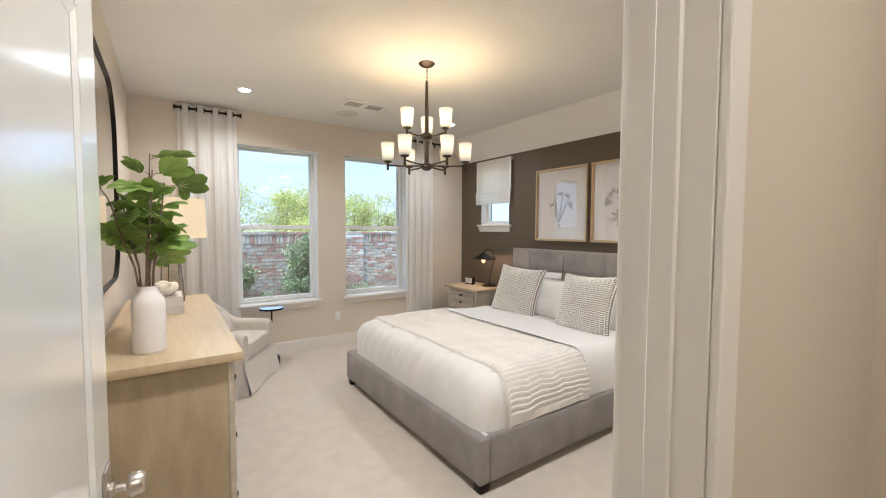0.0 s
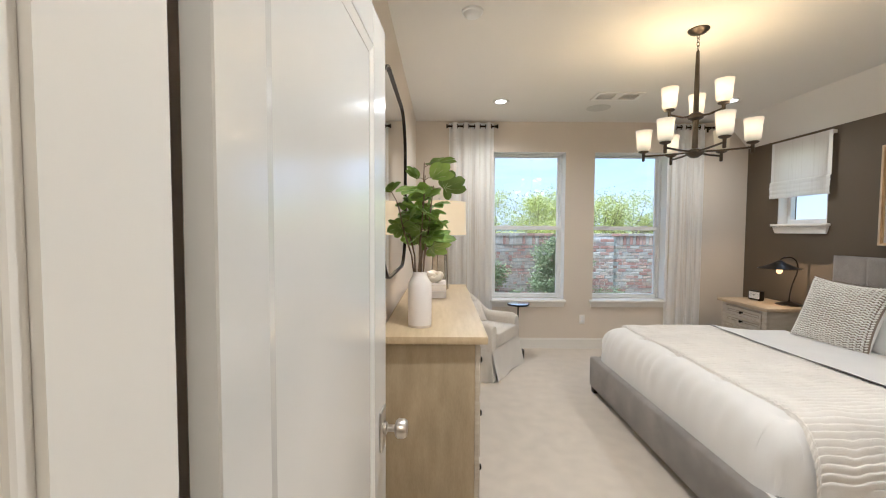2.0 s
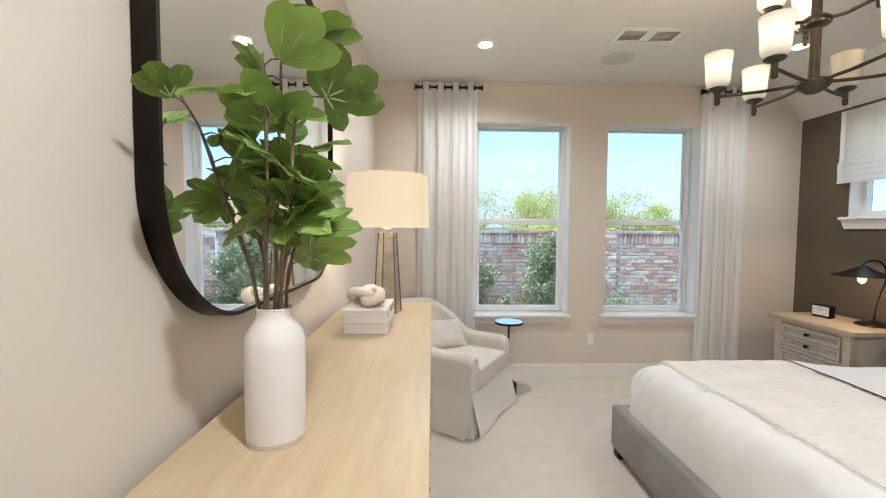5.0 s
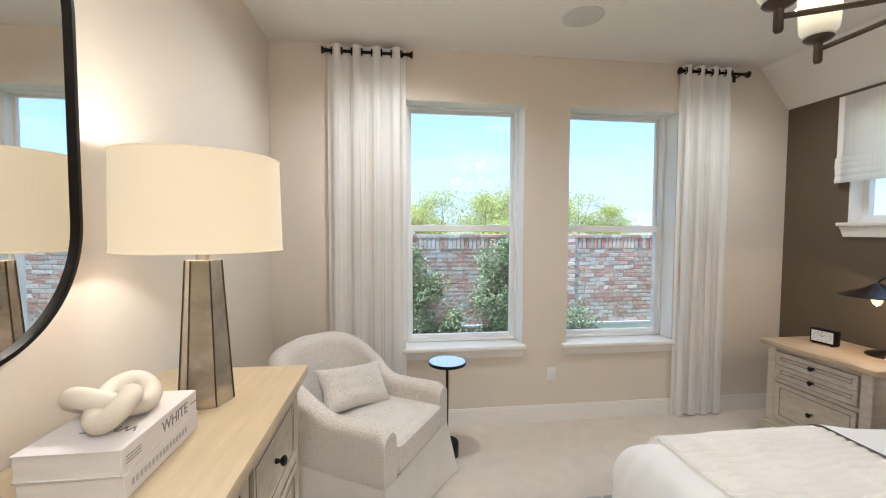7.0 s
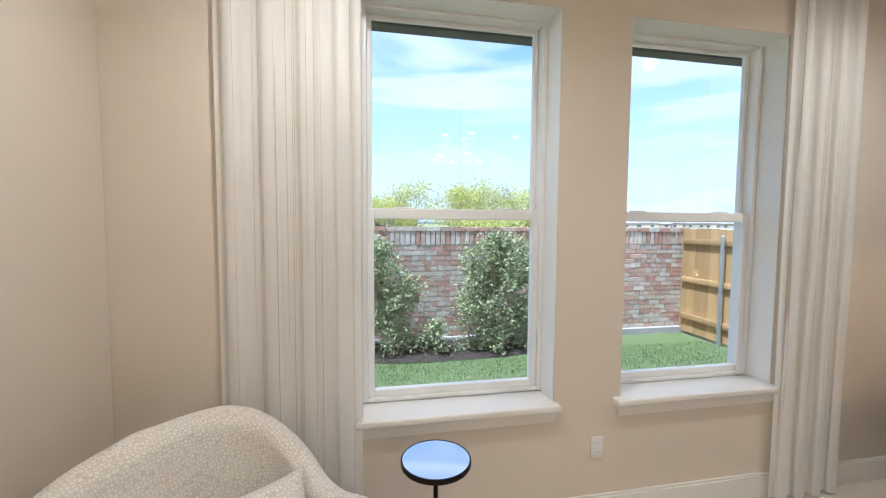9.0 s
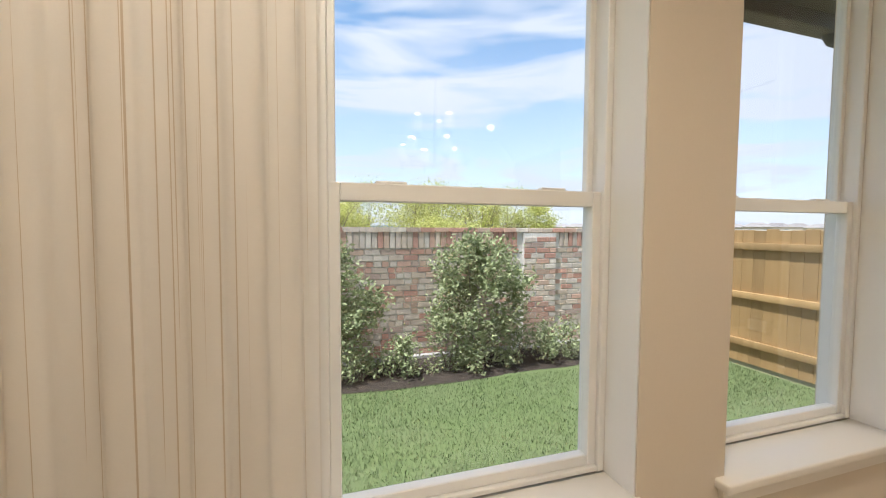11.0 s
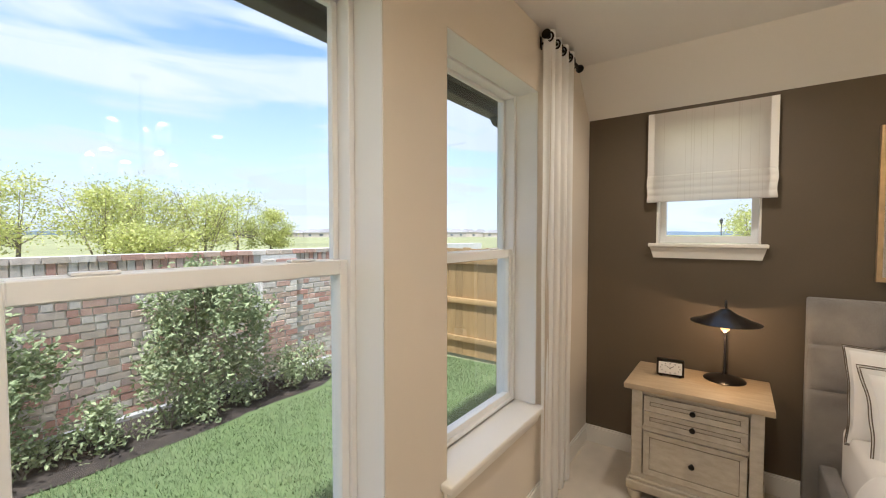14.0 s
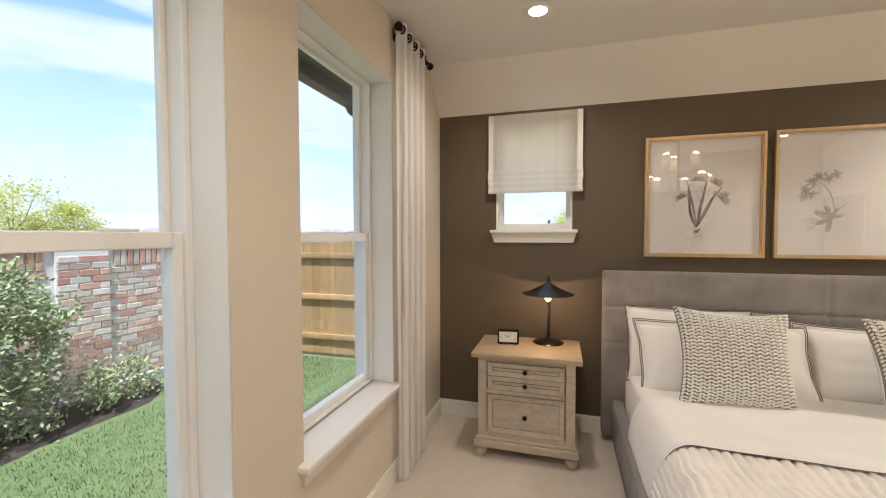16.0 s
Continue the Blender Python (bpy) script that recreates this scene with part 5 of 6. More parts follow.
part("cloth", grid(40, 90, shade_sheet), M_SHADE, rs)
for a, b2 in ((0.0, 0.055), (0.945, 1.0)):
    part("border_tape", grid(3, 90, lambda u, v, a=a, b2=b2: (shade_sheet(a + (b2 - a) * u, v)[0] - 0.0025, shade_sheet(a + (b2 - a) * u, v)[1], shade_sheet(0, v)[2])), M_TRIM, rs, "white cotton border tape")

outlet = thing("wall_outlet", 2.325, NORTH, 0.32, 0, "white duplex outlet below the windows", "outlet")
part("plate", box(-0.036, 0.036, -0.006, -0.0005, 0.0, 0.116, 0.003), M_TRIM, outlet)
for z in (0.034, 0.082):
    s = part("socket", turned(lathe([(0, 0), (0.0165, 0), (0.0165, 0.002), (0, 0.0022)], 20), pose(0, -0.006, z, 90, 0, 0)), M_VINYL, outlet)
    bm = box(-0.008, -0.006, -0.0087, -0.008, z - 0.002, z + 0.007)
    box(0.006, 0.008, -0.0087, -0.008, z - 0.002, z + 0.007, bm=bm)
    part("slots", bm, M_INK, s, smooth=False)

# ---- curtains ----
def curtain(x0, x1, rx0, rx1, waves, seed):
    c = thing("curtain", (x0 + x1) / 2, 5.525, 0, 0, "cream striped sheer curtain panel gathered on a short rod", "curtain", "curtains")
    w = x1 - x0
    rz = 2.806

    def sheet(u, v):
        z = 2.848 - 2.836 * v
        ph = u * waves * 2 * math.pi
        amp = 0.027 * (1 - 0.2 * v) * (0.85 + 0.3 * noise.noise((u * 3, seed, 0)))
        y = amp * math.cos(ph + 0.25 * noise.noise((u * 4, v * 2, seed))) + 0.007 * noise.noise((u * 8, v * 3, seed + 4))
        x = -w / 2 + w * u + 0.010 * math.sin(ph * 2) * (0.4 + v) + 0.012 * v * noise.noise((u * 3, v * 1.5, seed + 7))
        return (x, y, z)
    part("panel", grid(150, 40, sheet), M_CURTAIN, c)
    part("heading_band", grid(150, 3, lambda u, v: (sheet(u, 0)[0], sheet(u, 0)[1] - 0.0015, 2.849 - 0.10 * v)), M_CURTAIN, c)
    rod = thing("curtain_rod", (rx0 + rx1) / 2, 5.525, rz, 0, "short dark bronze curtain rod with drum finials", "curtain rod", "curtain rods")
    hl = (rx1 - rx0) / 2
    part("rod", tube([(-hl + 0.03, 0, 0), (hl - 0.03, 0, 0)], 0.011, 14), M_BLACK, rod)
    for s in (-1, 1):
        bm = lathe([(0, 0), (0.015, 0), (0.016, 0.008), (0.013, 0.012), (0.013, 0.016), (0.027, 0.034), (0.027, 0.040), (0, 0.042)], 20)
        part("finial", turned(bm, pose(s * (hl - 0.04), 0, 0, 0, 90 * s, 0)), M_BLACK, rod)
        bm = tube([(s * (hl - 0.075), 0, -0.012), (s * (hl - 0.075), 0.03, -0.014), (s * (hl - 0.075), NORTH - 5.525 - 0.004, -0.014)], 0.006, 8)
        box(s * (hl - 0.075) - 0.012, s * (hl - 0.075) + 0.012, NORTH - 5.525 - 0.006, NORTH - 5.525 - 0.0005, -0.045, 0.025, bm=bm)
        part("bracket", bm, M_BLACK, rod)
    for k in range(2 * waves):
        u = (k + 0.5) / (2 * waves)
        x, y, _ = sheet(u, 0.015)
        ring = [(x + 0.001 * math.cos(a), y + 0.021 * math.cos(a) * 0.9, rz - 2.806 + 2.806 + 0.024 * math.sin(a)) for a in (2 * math.pi * j / 20 for j in range(20))]
        part("grommet", tube(ring, 0.0055, 8, closed=True), M_BLACK, c, "dark metal eyelet")


curtain(0.600, 1.160, 0.565, 1.208, 4, 1)
curtain(3.345, 3.805, 3.325, 3.935, 4, 5)

# ---- ceiling things ----
for k, (x, y) in enumerate(CANS):
    dl = thing("downlight", x, y, CEIL, 0, "white recessed ceiling downlight, lit", "ceiling light", "downlights")
    part("trim_ring", lathe([(0.05, -0.002), (0.082, -0.006), (0.090, -0.003), (0.091, -0.0005), (0.05, -0.0005)], 40), M_TRIM, dl)
    part("lens", lathe([(0, -0.0035), (0.052, -0.0035), (0.052, -0.001), (0, -0.001)], 32), M_CANLIGHT, dl, "glowing lens")
    lamp("downlight_beam", "SPOT", look((x, y, CEIL - 0.02), (x, y, 0)), CAN_W[k], (1.0, 0.82, 0.60), 0.05, spot=radians(158))

vent = thing("ceiling_vent", 2.292, 4.600, CEIL, 0, "white louvred air supply vent in the ceiling", "vent")
part("frame", turned(ring_frame(rect(0.475, 0.235), rect(0.40, 0.155), 0.010), pose(0, 0, -0.0105)), M_TRIM, vent, smooth=False)
part("backing", box(-0.204, 0.204, -0.077, 0.077, -0.003, -0.0008), mat("vent_shadow_grey", (0.42, 0.41, 0.39), 0.8), vent)
part("centre_bar", box(-0.035, 0.035, -0.0775, 0.0775, -0.0075, -0.003), M_TRIM, vent)
for s in (-1, 1):
    for k in range(9):
        y = -0.07 + k * 0.0175
        bm = box(-0.084, 0.084, -0.0075, 0.0075, -0.0008, 0.0008)
        part("slat", turned(bm, pose(s * 0.1205, y, -0.006, 32, 0, 0)), M_TRIM, vent)
spk = thing("ceiling_speaker", 2.253, 5.00, CEIL, 0, "round flush white ceiling speaker grille", "speaker")
part("grille", lathe([(0, -0.004), (0.12, -0.004), (0.127, -0.003), (0.128, -0.0005), (0, -0.0005)], 48), mat("speaker_mesh", (0.60, 0.575, 0.53), 0.8, vary=0.06, scale=30, fine=500, bump=0.4, bump_scale=600), spk)
smoke = thing("smoke_detector", 0.703, 3.037, CEIL, 0, "round white smoke detector on the ceiling", "smoke detector")
part("housing", lathe([(0, -0.038), (0.03, -0.038), (0.045, -0.032), (0.055, -0.016), (0.066, -0.012), (0.068, -0.0005), (0, -0.0005)], 36), M_VINYL, smoke)

# chandelier
hx, hy = CHANDELIER
ch = thing("chandelier", hx, hy, CEIL, 0, "two-tier bronze chandelier with nine frosted glass shades", "chandelier")
part("canopy", lathe([(0, -0.035), (0.02, -0.034), (0.05, -0.022), (0.066, -0.006), (0.066, -0.0005), (0, -0.0005)], 32), M_BRONZE, ch)
for k in range(4):
    z = -0.044 - k * 0.026
    ring = [(0.009 * math.cos(a), 0, z + 0.017 * math.sin(a)) for a in (2 * math.pi * j / 14 for j in range(14))]
    part("chain_link", turned(tube(ring, 0.0022, 6, closed=True), pose(0, 0, 0, 0, 0, 90 * (k % 2))), M_BRONZE, ch)
part("stem", lathe([(0, -0.14), (0.008, -0.14), (0.011, -0.155), (0.016, -0.36), (0.017, -0.555), (0.030, -0.56), (0.048, -0.575), (0.050, -0.585), (0.045, -0.597), (0.02, -0.61), (0.018, -0.625), (0.019, -0.80), (0.030, -0.806), (0.058, -0.815), (0.060, -0.83), (0.05, -0.842), (0.022, -0.862), (0, -0.866)], 28), M_BRONZE, ch)


def glow_glass(name, lit):
    """Frosted glass, brightest round its bulb."""
    m = mat(name, (0.66, 0.60, 0.48), 0.45, vary=0.03, scale=20, coat=0.3)
    n, l = m.node_tree.nodes, m.node_tree.links
    p = n["Principled BSDF"]
    if lit:
        tc, mp, g, ra = n.new("ShaderNodeTexCoord"), n.new("ShaderNodeMapping"), n.new("ShaderNodeTexGradient"), n.new("ShaderNodeMapRange")
        g.gradient_type = "SPHERICAL"
        mp.inputs["Location"].default_value, mp.inputs["Scale"].default_value = (0, 0, -1.05), (7, 7, 13)
        ra.inputs["To Min"].default_value, ra.inputs["To Max"].default_value = 0.16, 0.95
        l.new(tc.outputs["Object"], mp.inputs["Vector"]), l.new(mp.outputs["Vector"], g.inputs["Vector"])
        l.new(g.outputs["Fac"], ra.inputs["Value"]), l.new(ra.outputs["Result"], p.inputs["Emission Strength"])
        p.inputs["Emission Color"].default_value = (1.0, 0.76, 0.40, 1)
    return m


M_GLOW, M_FROST = glow_glass("lit_frosted_glass", True), glow_glass("unlit_frosted_glass", False)
SHADE = [(0.020, 0.0), (0.040, 0.004), (0.050, 0.016), (0.053, 0.035), (0.056, 0.10), (0.063, 0.158), (0.060, 0.158), (0.053, 0.10), (0.050, 0.035), (0.046, 0.018), (0.02, 0.004)]
SHADE = [(r * 0.88, z * 0.92) for r, z in SHADE]
lit_mesh, off_mesh = mesh_of(lathe(SHADE, 32), "shade", M_GLOW, True), mesh_of(lathe(SHADE, 32), "shade", M_FROST, True)
for angles, r, z, zc in (((27, 87, 147, 207, 267, 327), 0.318, -0.828, -0.818), ((57, 177, 297), 0.178, -0.588, -0.565)):
    for a in angles:
        c, s = math.cos(radians(a)), math.sin(radians(a))
        arm = part("arm", tube([(0.045 * c, 0.045 * s, z + 0.004), (r * 0.5 * c, r * 0.5 * s, z), (r * c, r * s, zc - 0.006)], 0.0068, 10), M_BRONZE, ch)
        bm = lathe([(0, -0.045), (0.007, -0.044), (0.0105, -0.038), (0.0105, 0.012), (0.03, 0.020), (0.036, 0.026), (0.034, 0.030), (0, 0.031)], 20, r * c, r * s, zc)
        part("cup", bm, M_BRONZE, arm)
        lit = not (a == 27)
        sh2 = new("shade", lit_mesh if lit else off_mesh)
        sh2.parent = ch
        sh2.location = (r * c, r * s, zc + 0.031)
        tagged(sh2, "lit frosted glass shade" if lit else "unlit frosted glass shade")
        if lit:
            lamp("chandelier_bulb", "POINT", pose(hx + r * c, hy + r * s, CEIL + zc + 0.031 + 0.135), BULB_W, WARM, 0.04)

# ---- outdoors ----
GZ = -0.25
M_GRASS = mat("lawn", (0.14, 0.175, 0.08), 0.9, vary=0.3, scale=2.6, fine=70, bump=0.8, bump_scale=120, second=(0.13, 0.175, 0.065), spec=0.1)
M_FIELD = mat("far_meadow", (0.29, 0.29, 0.15), 0.95, vary=0.2, scale=0.05, fine=0.8, spec=0.05)
M_MULCH = mat("dark_mulch", (0.040, 0.030, 0.022), 0.95, vary=0.4, scale=12, fine=90, bump=1.0, bump_scale=70)
M_CONC = mat("concrete_footing", (0.42, 0.41, 0.39), 0.85, vary=0.12, scale=3)
M_MORTAR = mat("pale_mortar", (0.72, 0.69, 0.64), 0.95, vary=0.12, scale=4, fine=80, bump=0.5)
M_SHRUB = mat("shrub_leaf", (0.50, 0.54, 0.29), 0.75, vary=0.4, scale=8, island=0.35, second=(0.24, 0.29, 0.14))
M_TREE = mat("spring_foliage", (0.66, 0.62, 0.23), 0.65, vary=0.3, scale=0.6, island=0.45, second=(0.46, 0.48, 0.16))
see_through(M_SHRUB, (0.19, 0.24, 0.10), 0.3)
see_through(M_TREE, (0.5, 0.55, 0.12), 0.35)
M_TWIG = mat("bare_twig", (0.20, 0.16, 0.12), 0.9, vary=0.3, scale=4)
M_CEDAR = mat("cedar_board", (0.47, 0.31, 0.135), 0.75, vary=0.25, scale=3, fine=40, stretch=(4, 4, 0.5), bump=0.3, pieces=0.22, second=(0.36, 0.225, 0.09))
M_GALV = mat("galvanised_post", (0.52, 0.54, 0.55), 0.4, 0.8, vary=0.1, scale=8)
M_EAVE = mat("dark_soffit_paint", (0.055, 0.052, 0.047), 0.6, vary=0.1)

structure("ground", box(-900, 1600, -900, 2400, GZ - 1.0, GZ - 0.035), M_FIELD, "flat green meadow reaching the horizon")
structure("lawn", grid(60, 40, lambda u, v: (-6 + 12.25 * u, OUT + 0.004 + 3.6 * v, GZ + 0.012 * noise.noise((u * 9, v * 4, 0)))), M_GRASS, "mown green lawn behind the house")

# blades on the stretch of lawn that shows
rnd = random.Random(3)
verts, faces = [], []
for k in range(42000):
    x, y = rnd.uniform(0.9, 6.2), rnd.uniform(6.2, 8.95)
    if y > 8.75 and x < 4.6:
        continue
    h, a, w = rnd.uniform(0.014, 0.042), rnd.uniform(0, 6.28), 0.0038
    dx, dy = math.cos(a), math.sin(a)
    i = len(verts)
    verts += [(x - dy * w, y + dx * w, GZ - 0.004), (x + dy * w, y - dx * w, GZ - 0.004), (x + dx * h * 0.6, y + dy * h * 0.6, GZ + h)]
    faces.append((i, i + 1, i + 2))
me = bpy.data.meshes.new("grass")
me.from_pydata(verts, [], faces)
me.materials.append(mat("grass_blade", (0.20, 0.245, 0.115), 0.8, vary=0.3, scale=1.1, island=0.35, second=(0.12, 0.17, 0.07), spec=0.1))
tagged(new("grass", me), "short mown grass blades", "grass", "", "stuff")

bed_edge = lambda x: 8.78 + 0.05 * math.sin(x * 2.1) + 0.03 * noise.noise((x * 1.5, 0, 0)) + max(0, x - 4.1) ** 2 * 1.2
structure("planting_bed", grid(60, 12, lambda u, v: (-5 + 9.75 * u, bed_edge(-5 + 9.75 * u) + (9.62 - bed_edge(-5 + 9.75 * u)) * v, GZ + 0.006 + 0.04 * math.sin(math.pi * min(1, v * 3) / 2) + 0.015 * noise.noise((u * 90, v * 12, 3)))), M_MULCH, "dark mulch bed along the brick wall")

WALLY, WTOP, PX0, PX1, FENX = 9.60, 1.466, 3.90, 4.41, 6.33
structure("garden_wall", box(-8, 9.5, WALLY + 0.012, WALLY + 0.2, GZ - 0.3, WTOP - 0.006), M_MORTAR, "pale mortar core of the brick garden wall")
structure("footing", box(-8, FENX, WALLY - 0.07, WALLY + 0.01, GZ - 0.2, GZ + 0.085, 0.008), M_CONC, "concrete footing strip at the foot of the wall")

BR = [(0.44, 0.20, 0.14), (0.50, 0.29, 0.21), (0.56, 0.46, 0.36), (0.64, 0.58, 0.50), (0.38, 0.27, 0.22), (0.46, 0.38, 0.32), (0.52, 0.36, 0.26), (0.60, 0.53, 0.45)]


def brick_material(name, colour):
    return mat(name, tuple(c * 0.80 + q * 0.20 for c, q in zip(colour, (0.80, 0.70, 0.61))), 0.9, vary=0.2, scale=14, fine=90, bump=0.5, bump_scale=60, pieces=0.16, spec=0.15)


BRICKM = [brick_material("brick_%s" % n, c) for n, c in zip(("red", "rose", "sand", "cream", "brown", "slate", "russet", "buff"), BR)]
rnd = random.Random(8)
shapes = {}


def brick_mesh(w, h, d, k):
    key = (round(w, 3), round(h, 3), k)
    if key not in shapes:
        shapes[key] = mesh_of(box(-w / 2, w / 2, 0, d, -h / 2, h / 2, 0.004, 1), "brick", BRICKM[k])
    return shapes[key]


near = bpy.data.objects["garden_wall"]
rest = [[[], []] for _ in BRICKM]
count = 0


def lay(x, z, w, h, proud=0.0):
    """One brick: an object of its own on the stretch right of the windows, else joined to the rest of the wall."""
    global count
    k = rnd.choices(range(8), (20, 16, 13, 15, 7, 5, 13, 11))[0]
    y = WALLY - 0.003 - proud + rnd.uniform(-0.003, 0.003)
    if count < 300 and 2.6 < x < 5.6 and z > 0.35:
        b = new("brick", brick_mesh(w, h, 0.05, k))
        b.location, b.parent = (x, y, z), near
        count += 1
    else:
        vs, fs = rest[k]
        t = box(-w / 2, w / 2, 0, 0.05, -h / 2, h / 2)
        t.verts.index_update()
        i = len(vs)
        vs += [(v.co.x + x, v.co.y + y, v.co.z + z) for v in t.verts]
        fs += [tuple(i + v.index for v in f.verts) for f in t.faces]
        t.free()


CRS, BL = 0.0755, 0.192
z, row = GZ + 0.12, 0
while z < WTOP - 0.285:
    x = 0.6 + (0.5 * BL if row % 2 else 0) - 0.01 * (row % 3)
    while x < FENX + 0.1:
        if not (PX0 - 0.07 < x < PX1 + 0.07):
            w = BL - 0.015 if rnd.random() < 0.68 else BL * 0.5 - 0.015
            lay(x - (BL - 0.015 - w) / 2, z, w, CRS - 0.015)
            if w < 0.1:
                lay(x + BL / 4 + 0.002, z, BL / 2 - 0.018, CRS - 0.015)
        x += BL
    z, row = z + CRS, row + 1
zs = z - CRS / 2 + 0.006
x = 0.6
while x < FENX + 0.1:
    if not (PX0 - 0.05 < x < PX1 + 0.05):
        lay(x, zs + 0.115, 0.062, 0.216, 0.006)
    x += 0.074
x = 0.62
while x < FENX + 0.1:
    lay(x, WTOP - 0.034, BL - 0.012, 0.058, 0.018)
    x += BL
# the pier
z, row = GZ + 0.12, 0
while z < WTOP - 0.1:
    offs = (0.095, 0.30, 0.455) if row % 2 else (0.055, 0.21, 0.415)
    for o, w in zip(offs, (0.17, 0.19, 0.10) if row % 2 else (0.10, 0.19, 0.17)):
        lay(PX0 + o, z, w, CRS - 0.012, 0.045)
    z, row = z + CRS, row + 1
structure("pier", box(PX0 + 0.004, PX1 - 0.004, WALLY - 0.034, WALLY + 0.011, GZ - 0.2, WTOP - 0.075), M_MORTAR, "projecting brick pier in the garden wall")
for (vs, fs), m in zip(rest, BRICKM):
    me = bpy.data.meshes.new("brickwork")
    me.from_pydata(vs, [], fs)
    me.materials.append(m)
    ob = new("brickwork", me)
    ob.parent = near
    tagged(ob, "", "", "", "stuff")

# cedar fence
fence = thing("fence", FENX, 7.7, GZ, 0, "golden cedar board fence on galvanised posts", "fence")
y, meshes = 5.95, [mesh_of(box(-0.0, 0.016, -0.068, 0.068, 0.02, h, 0.002, 1), "board", M_CEDAR) for h in (1.70, 1.712, 1.695)]
while y < WALLY - 0.06:
    b = new("board", rnd.choice(meshes))
    b.parent, b.location = fence, (0.02 + rnd.uniform(0, 0.003), y - 7.7, 0)
    b.rotation_euler = (radians(rnd.uniform(-0.25, 0.25)), 0, 0)
    y += 0.1375
for z in (0.28, 0.88, 1.50):
    part("rail", box(-0.022, 0.018, -1.78, 1.84, z - 0.042, z + 0.042, 0.003), M_CEDAR, fence)
for y in (-1.67, -0.31, 1.05):
    p = part("post", tube([(-0.055, y, -0.2), (-0.055, y, 1.60)], 0.03, 16), M_GALV, fence, "galvanised steel post")
    part("cap", ball(0.032, -0.055, y, 1.60, sz=0.5), M_GALV, p)


def leaves(points, size, rnd, droop=0.4):
    """Many small bent leaves at the given places."""
    verts, faces = [], []
    for p in points:
        a, e = rnd.uniform(0, 6.283), rnd.uniform(-0.5, 1.0)
        d = Vector((math.cos(a) * math.cos(e), math.sin(a) * math.cos(e), math.sin(e)))
        s = d.orthogonal().normalized()
        s = (Matrix.Rotation(rnd.uniform(0, 3.14), 3, d) @ s) * size * rnd.uniform(0.22, 0.34)
        n = d.cross(s).normalized() * size * 0.12
        L = size * rnd.uniform(0.7, 1.3)
        i = len(verts)
        verts += [p, p + d * L * 0.5 + s + n, p + d * L - n * droop * 4, p + d * L * 0.5 - s + n, p + d * L * 0.5]
        faces += [(i, i + 1, i + 4), (i + 1, i + 2, i + 4), (i + 2, i + 3, i + 4), (i + 3, i, i + 4)]
    me = bpy.data.meshes.new("crown")
    me.from_pydata([tuple(v) for v in verts], [], faces)
    return me


def shrub(x, y, w, h, n, size, seed, label, name="shrub", group="", z0=0.1, round_top=True):
    rnd = random.Random(seed)
    sbush = thing(name, x, y, GZ + 0.03, 0, label, "shrub", group)
    clumps = []
    for k in range(max(6, int(w * h * 45))):
        t = rnd.random()
        lim = w / 2 * math.sqrt(max(0.05, 1 - (2 * t - 0.92) ** 2 * 0.95))
        a, r = rnd.uniform(0, 6.283), lim * math.sqrt(rnd.random())
        clumps.append(Vector((r * math.cos(a), r * math.sin(a) * 0.62, z0 + t * (h - z0))))
    bm = bmesh.new()
    for k in range(6):
        c = clumps[k * len(clumps) // 6]
        tube([(0.04 * math.cos(k), 0.03 * math.sin(k), -0.04), (c.x * 0.35, c.y * 0.35, c.z * 0.5), tuple(c)], 0.01, 5, bm, radii=[0.014, 0.009, 0.003])
    part("stems", bm, M_TWIG, sbush)
    pts = []
    for k in range(n):
        c = rnd.choice(clumps)
        pts.append(c + Vector((rnd.gauss(0, 0.07), rnd.gauss(0, 0.06), rnd.gauss(0, 0.08))))
    me = leaves(pts, size, rnd)
    me.materials.append(M_SHRUB)
    ob = new("crown", me)
    ob.parent = sbush
    return sbush


shrub(2.99, 9.14, 1.46, 1.50, 6200, 0.062, 1, "bushy evergreen shrub against the brick wall", group="tall shrubs", z0=0.36)
shrub(1.25, 9.18, 1.2, 1.40, 5000, 0.062, 2, "bushy evergreen shrub against the brick wall", group="tall shrubs", z0=0.36)
for k, (x, y, w, h) in enumerate(((1.62, 9.02, 0.5, 0.34), (2.12, 9.0, 0.46, 0.36), (2.62, 9.03, 0.5, 0.38), (3.05, 8.98, 0.46, 0.36), (3.52, 9.03, 0.5, 0.40), (3.95, 9.05, 0.42, 0.36), (4.32, 9.1, 0.5, 0.40))):
    shrub(x, y, w, h, 700, 0.05, 30 + k, "low glossy green shrub in the mulch bed", "low_shrub", "low shrubs in the bed", 0.03)

# eave and gutter of this house
structure("soffit", box(-2.5, 4.44, OUT + 0.002, 6.40, 2.83, 2.87), M_EAVE, "dark painted soffit over the windows")
structure("gutter", prism([(-2.5, 6.401), (4.46, 6.401), (4.46, 6.52), (-2.5, 6.52)], 2.738, 2.90, 0.012), M_EAVE, "dark metal gutter along the eave")
pts = [(4.40, 6.46, 2.77), (4.40, 6.46, 2.74), (4.42, 6.45, 2.70), (4.48, 6.42, 2.675), (4.60, 6.36, 2.66), (4.69, 6.25, 2.62), (4.70, 6.1, 2.56), (4.70, 6.0, 2.48), (4.70, 5.97, 2.38), (4.70, 5.97, 0.0)]
structure("downspout", tube(pts, 0.036, 12), M_EAVE, "dark metal downspout elbow under the gutter", True)


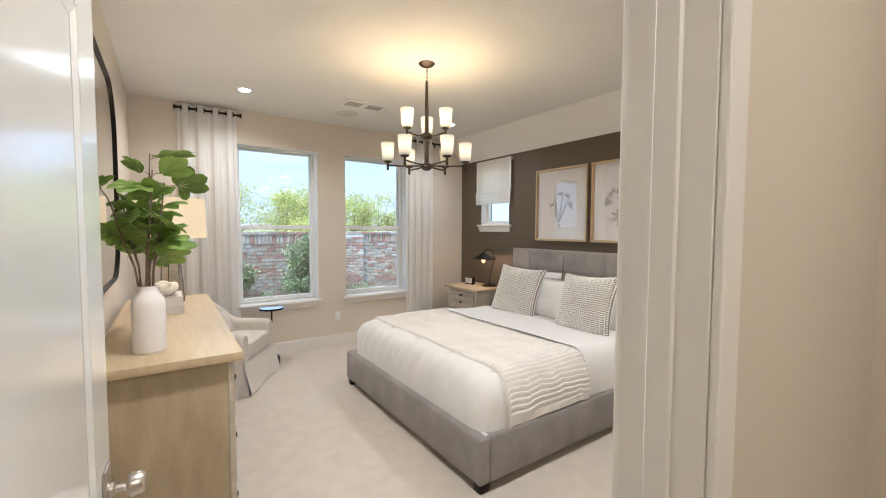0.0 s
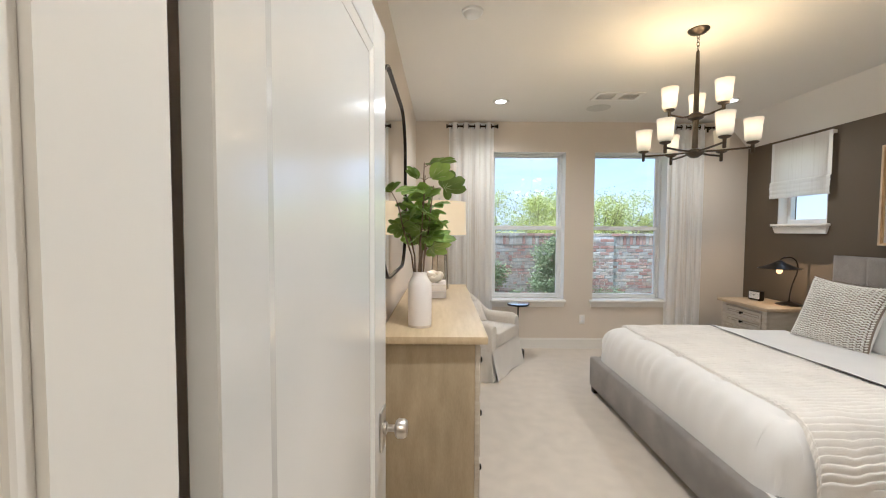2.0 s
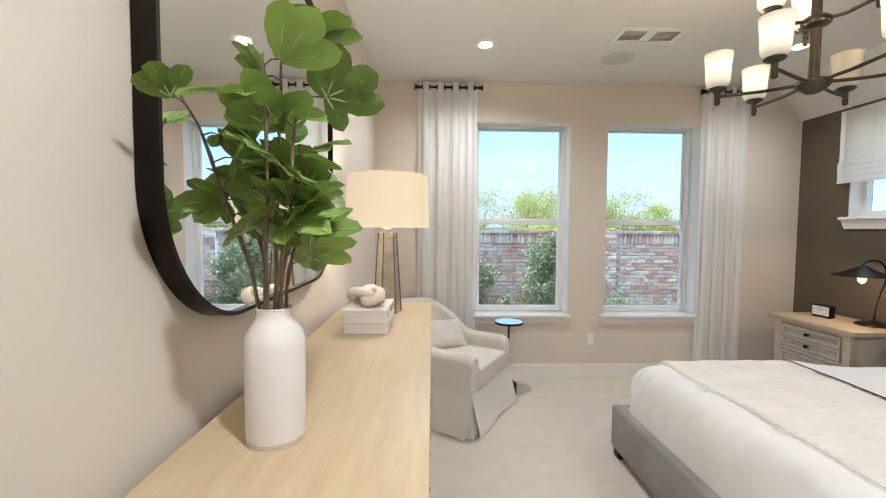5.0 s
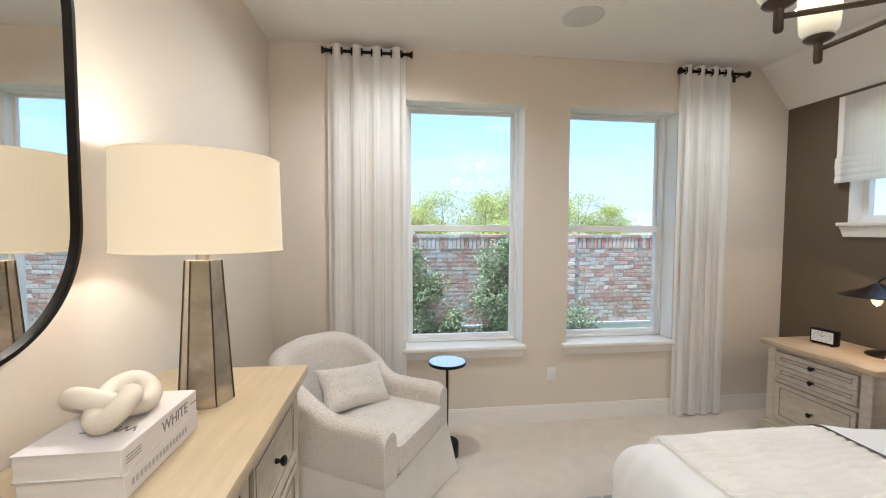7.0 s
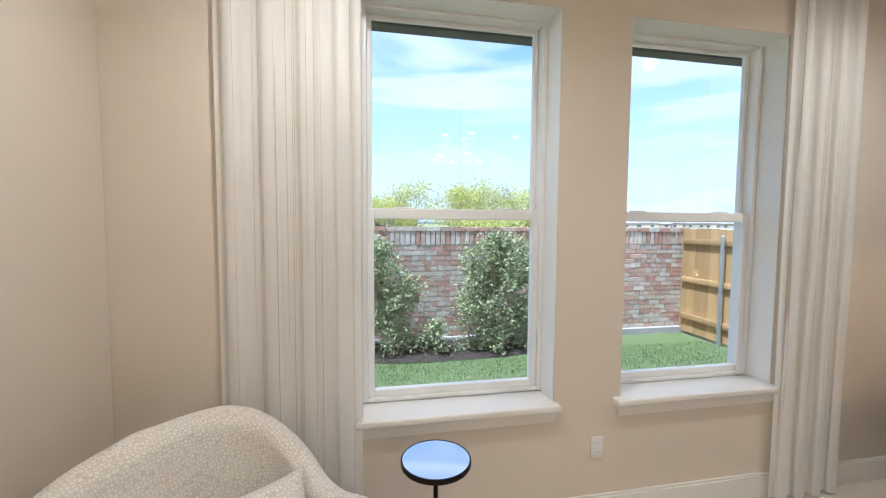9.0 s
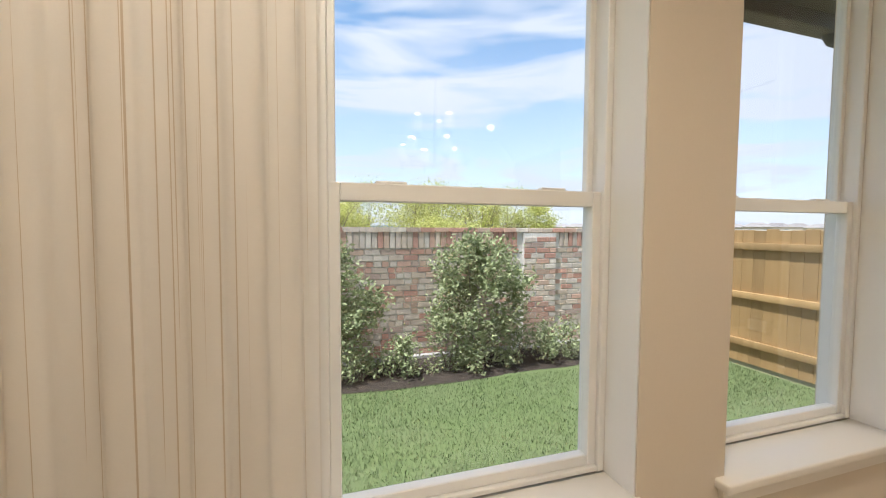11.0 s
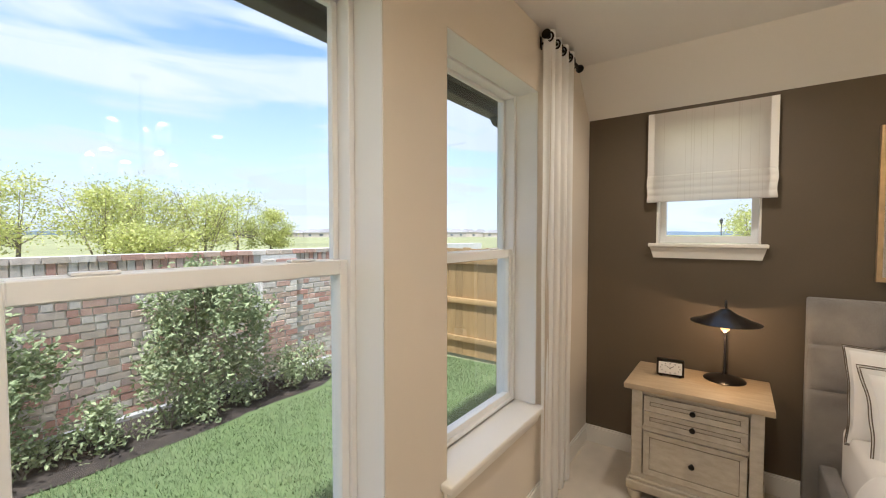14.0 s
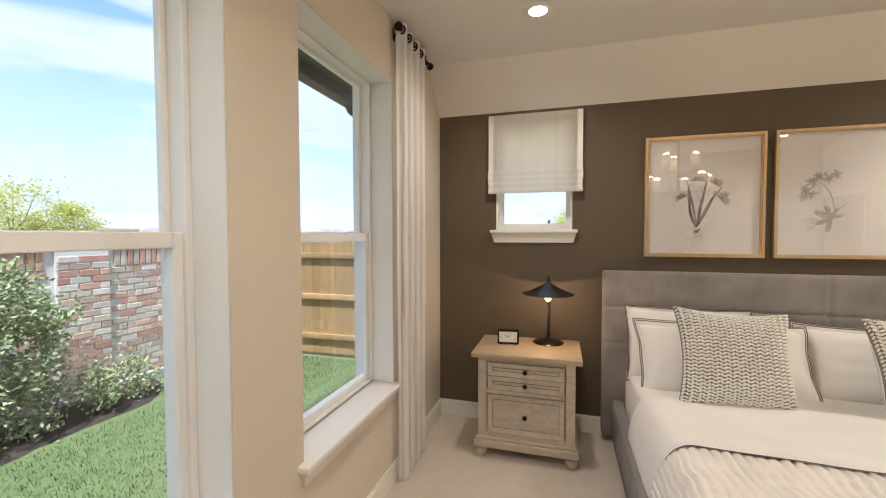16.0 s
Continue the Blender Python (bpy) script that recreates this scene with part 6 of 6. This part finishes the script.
def tree(x, y, h, w, n, size, seed, label, bare=0):
    rnd = random.Random(seed)
    t = thing("tree", x, y, GZ - 0.04, 0, label, "tree", "trees behind the wall")
    bm = bmesh.new()
    tube([(0, 0, 0), (0.1, 0, h * 0.25), (rnd.uniform(-0.3, 0.3), 0, h * 0.5)], 0.2, 8, bm, radii=[h * 0.025, h * 0.018, h * 0.01])
    centres = []
    for k in range(15):
        a, s = rnd.uniform(0, 6.283), rnd.uniform(0.22, 1.0)
        r = w / 2 * rnd.uniform(0.3, 1.0) * math.sqrt(max(0.1, 1 - (2 * s - 1.05) ** 2))
        c = Vector((r * math.cos(a), r * math.sin(a), h * s * 0.93))
        centres.append(c)
        tube([(0, 0, h * 0.15 + h * 0.25 * rnd.random()), tuple(c * 0.5 + Vector((0, 0, h * 0.08))), tuple(c)], 0.05, 5, bm, radii=[h * 0.010, h * 0.006, h * 0.0025])
    for k in range(bare):
        a, b2 = rnd.uniform(0, 6.283), rnd.uniform(0.3, 0.6) * w
        e = Vector((b2 * math.cos(a), b2 * math.sin(a), h * rnd.uniform(0.7, 1.12)))
        tube([(e.x * 0.2, e.y * 0.2, 0), tuple(e * 0.6), tuple(e)], 0.03, 4, bm, radii=[0.05, 0.03, 0.012])
        for q in range(5):
            s = rnd.uniform(0.5, 1.0)
            o = e * s
            tube([tuple(o), tuple(o + Vector((rnd.uniform(-0.6, 0.6), rnd.uniform(-0.6, 0.6), rnd.uniform(0.2, 0.8))))], 0.012, 4, bm)
    part("trunk", bm, M_TWIG, t)
    pts = []
    for k in range(n):
        c = rnd.choice(centres)
        g = w * 0.115
        pts.append(c + Vector((rnd.gauss(0, g), rnd.gauss(0, g), rnd.gauss(0, g * 0.75))))
    me = leaves([p for p in pts if p.z > 0.1], size, rnd)
    me.materials.append(M_TREE)
    ob = new("crown", me)
    ob.parent = t
    return t


for k, (x, y, h, w, bare) in enumerate(((-3, 46, 5.2, 7, 0), (2.5, 44, 5.0, 6, 3), (6.5, 47, 6.0, 7, 0), (10.5, 43, 5.2, 6, 7), (14, 46, 6.4, 7.5, 5), (18, 44, 5.6, 6.5, 4), (22, 46, 5.8, 7, 0), (25, 45, 4.2, 4.5, 0), (12, 38, 2.2, 5, 6), (-9, 48, 5.6, 8, 0))):
    tree(x, y, h, w, 5200, 0.22, 60 + k, "young leafy tree with yellow-green spring foliage in the meadow", bare)
tree(88, 3.0, 6.4, 8, 1600, 0.42, 90, "leafy tree across the field beyond the small window")

# far houses, hills, a street lamp
M_ROOF = mat("far_roof", (0.27, 0.25, 0.24), 0.9, vary=0.1, scale=0.3, pieces=0.15)
M_FARWALL = mat("far_house_wall", (0.52, 0.45, 0.38), 0.9, vary=0.08, scale=0.3, pieces=0.15)
M_FARWIN = mat("far_window", (0.08, 0.09, 0.10), 0.3, vary=0.1)
rnd = random.Random(21)
for k in range(30):
    a = radians(27 + k * 1.75)
    dist = 300 + rnd.uniform(-15, 30)
    x, y = dist * math.sin(a), dist * math.cos(a)
    w, hgt, rf = rnd.uniform(10, 14), rnd.uniform(3.0, 3.6), rnd.uniform(2.0, 3.0)
    hs = thing("house", x, y, GZ - 0.04, -math.degrees(a) + rnd.uniform(-12, 12), "distant one-storey house with a hipped grey roof", "house", "far houses")
    part("wall", box(-w / 2, w / 2, -5, 5, 0, hgt), M_FARWALL, hs, smooth=False)
    bm = bmesh.new()
    q = [bm.verts.new(v) for v in ((-w / 2 - 0.5, -5.5, hgt), (w / 2 + 0.5, -5.5, hgt), (w / 2 + 0.5, 5.5, hgt), (-w / 2 - 0.5, 5.5, hgt), (-w / 2 + 4, 0, hgt + rf), (w / 2 - 4, 0, hgt + rf))]
    for f in ((0, 1, 5, 4), (2, 3, 4, 5), (1, 2, 5), (3, 0, 4), (3, 2, 1, 0)):
        bm.faces.new([q[i] for i in f])
    part("roof", bm, M_ROOF, hs, smooth=False)
    for s in (-1, 1):
        part("window", box(s * w * 0.25 - 0.8, s * w * 0.25 + 0.8, -5.05, -4.9, 0.9, 2.3), M_FARWIN, hs, smooth=False)
bm = grid(120, 1, lambda u, v: (2000 * math.sin(radians(-30 + 150 * u)), 2000 * math.cos(radians(-30 + 150 * u)), -6 + v * (18 + 16 * noise.noise((u * 14, 1, 0)) + 7 * noise.noise((u * 40, 2, 0)))))
structure("backdrop", bm, mat("far_hills", (0.27, 0.33, 0.38), 1.0, vary=0.1, scale=0.003, fine=0.02), "low blue-grey line of far hills")
sl = thing("street_lamp", 62, 6.3, GZ - 0.04, 0, "dark post-top street lamp far off", "street lamp")
part("pole", lathe([(0.14, 0), (0.10, 0.5), (0.06, 0.6), (0.05, 3.3), (0, 3.31)], 10), M_EAVE, sl)
part("lantern", lathe([(0, 3.3), (0.10, 3.32), (0.19, 3.7), (0.21, 3.75), (0.06, 3.95), (0, 4.0)], 8), M_EAVE, sl)
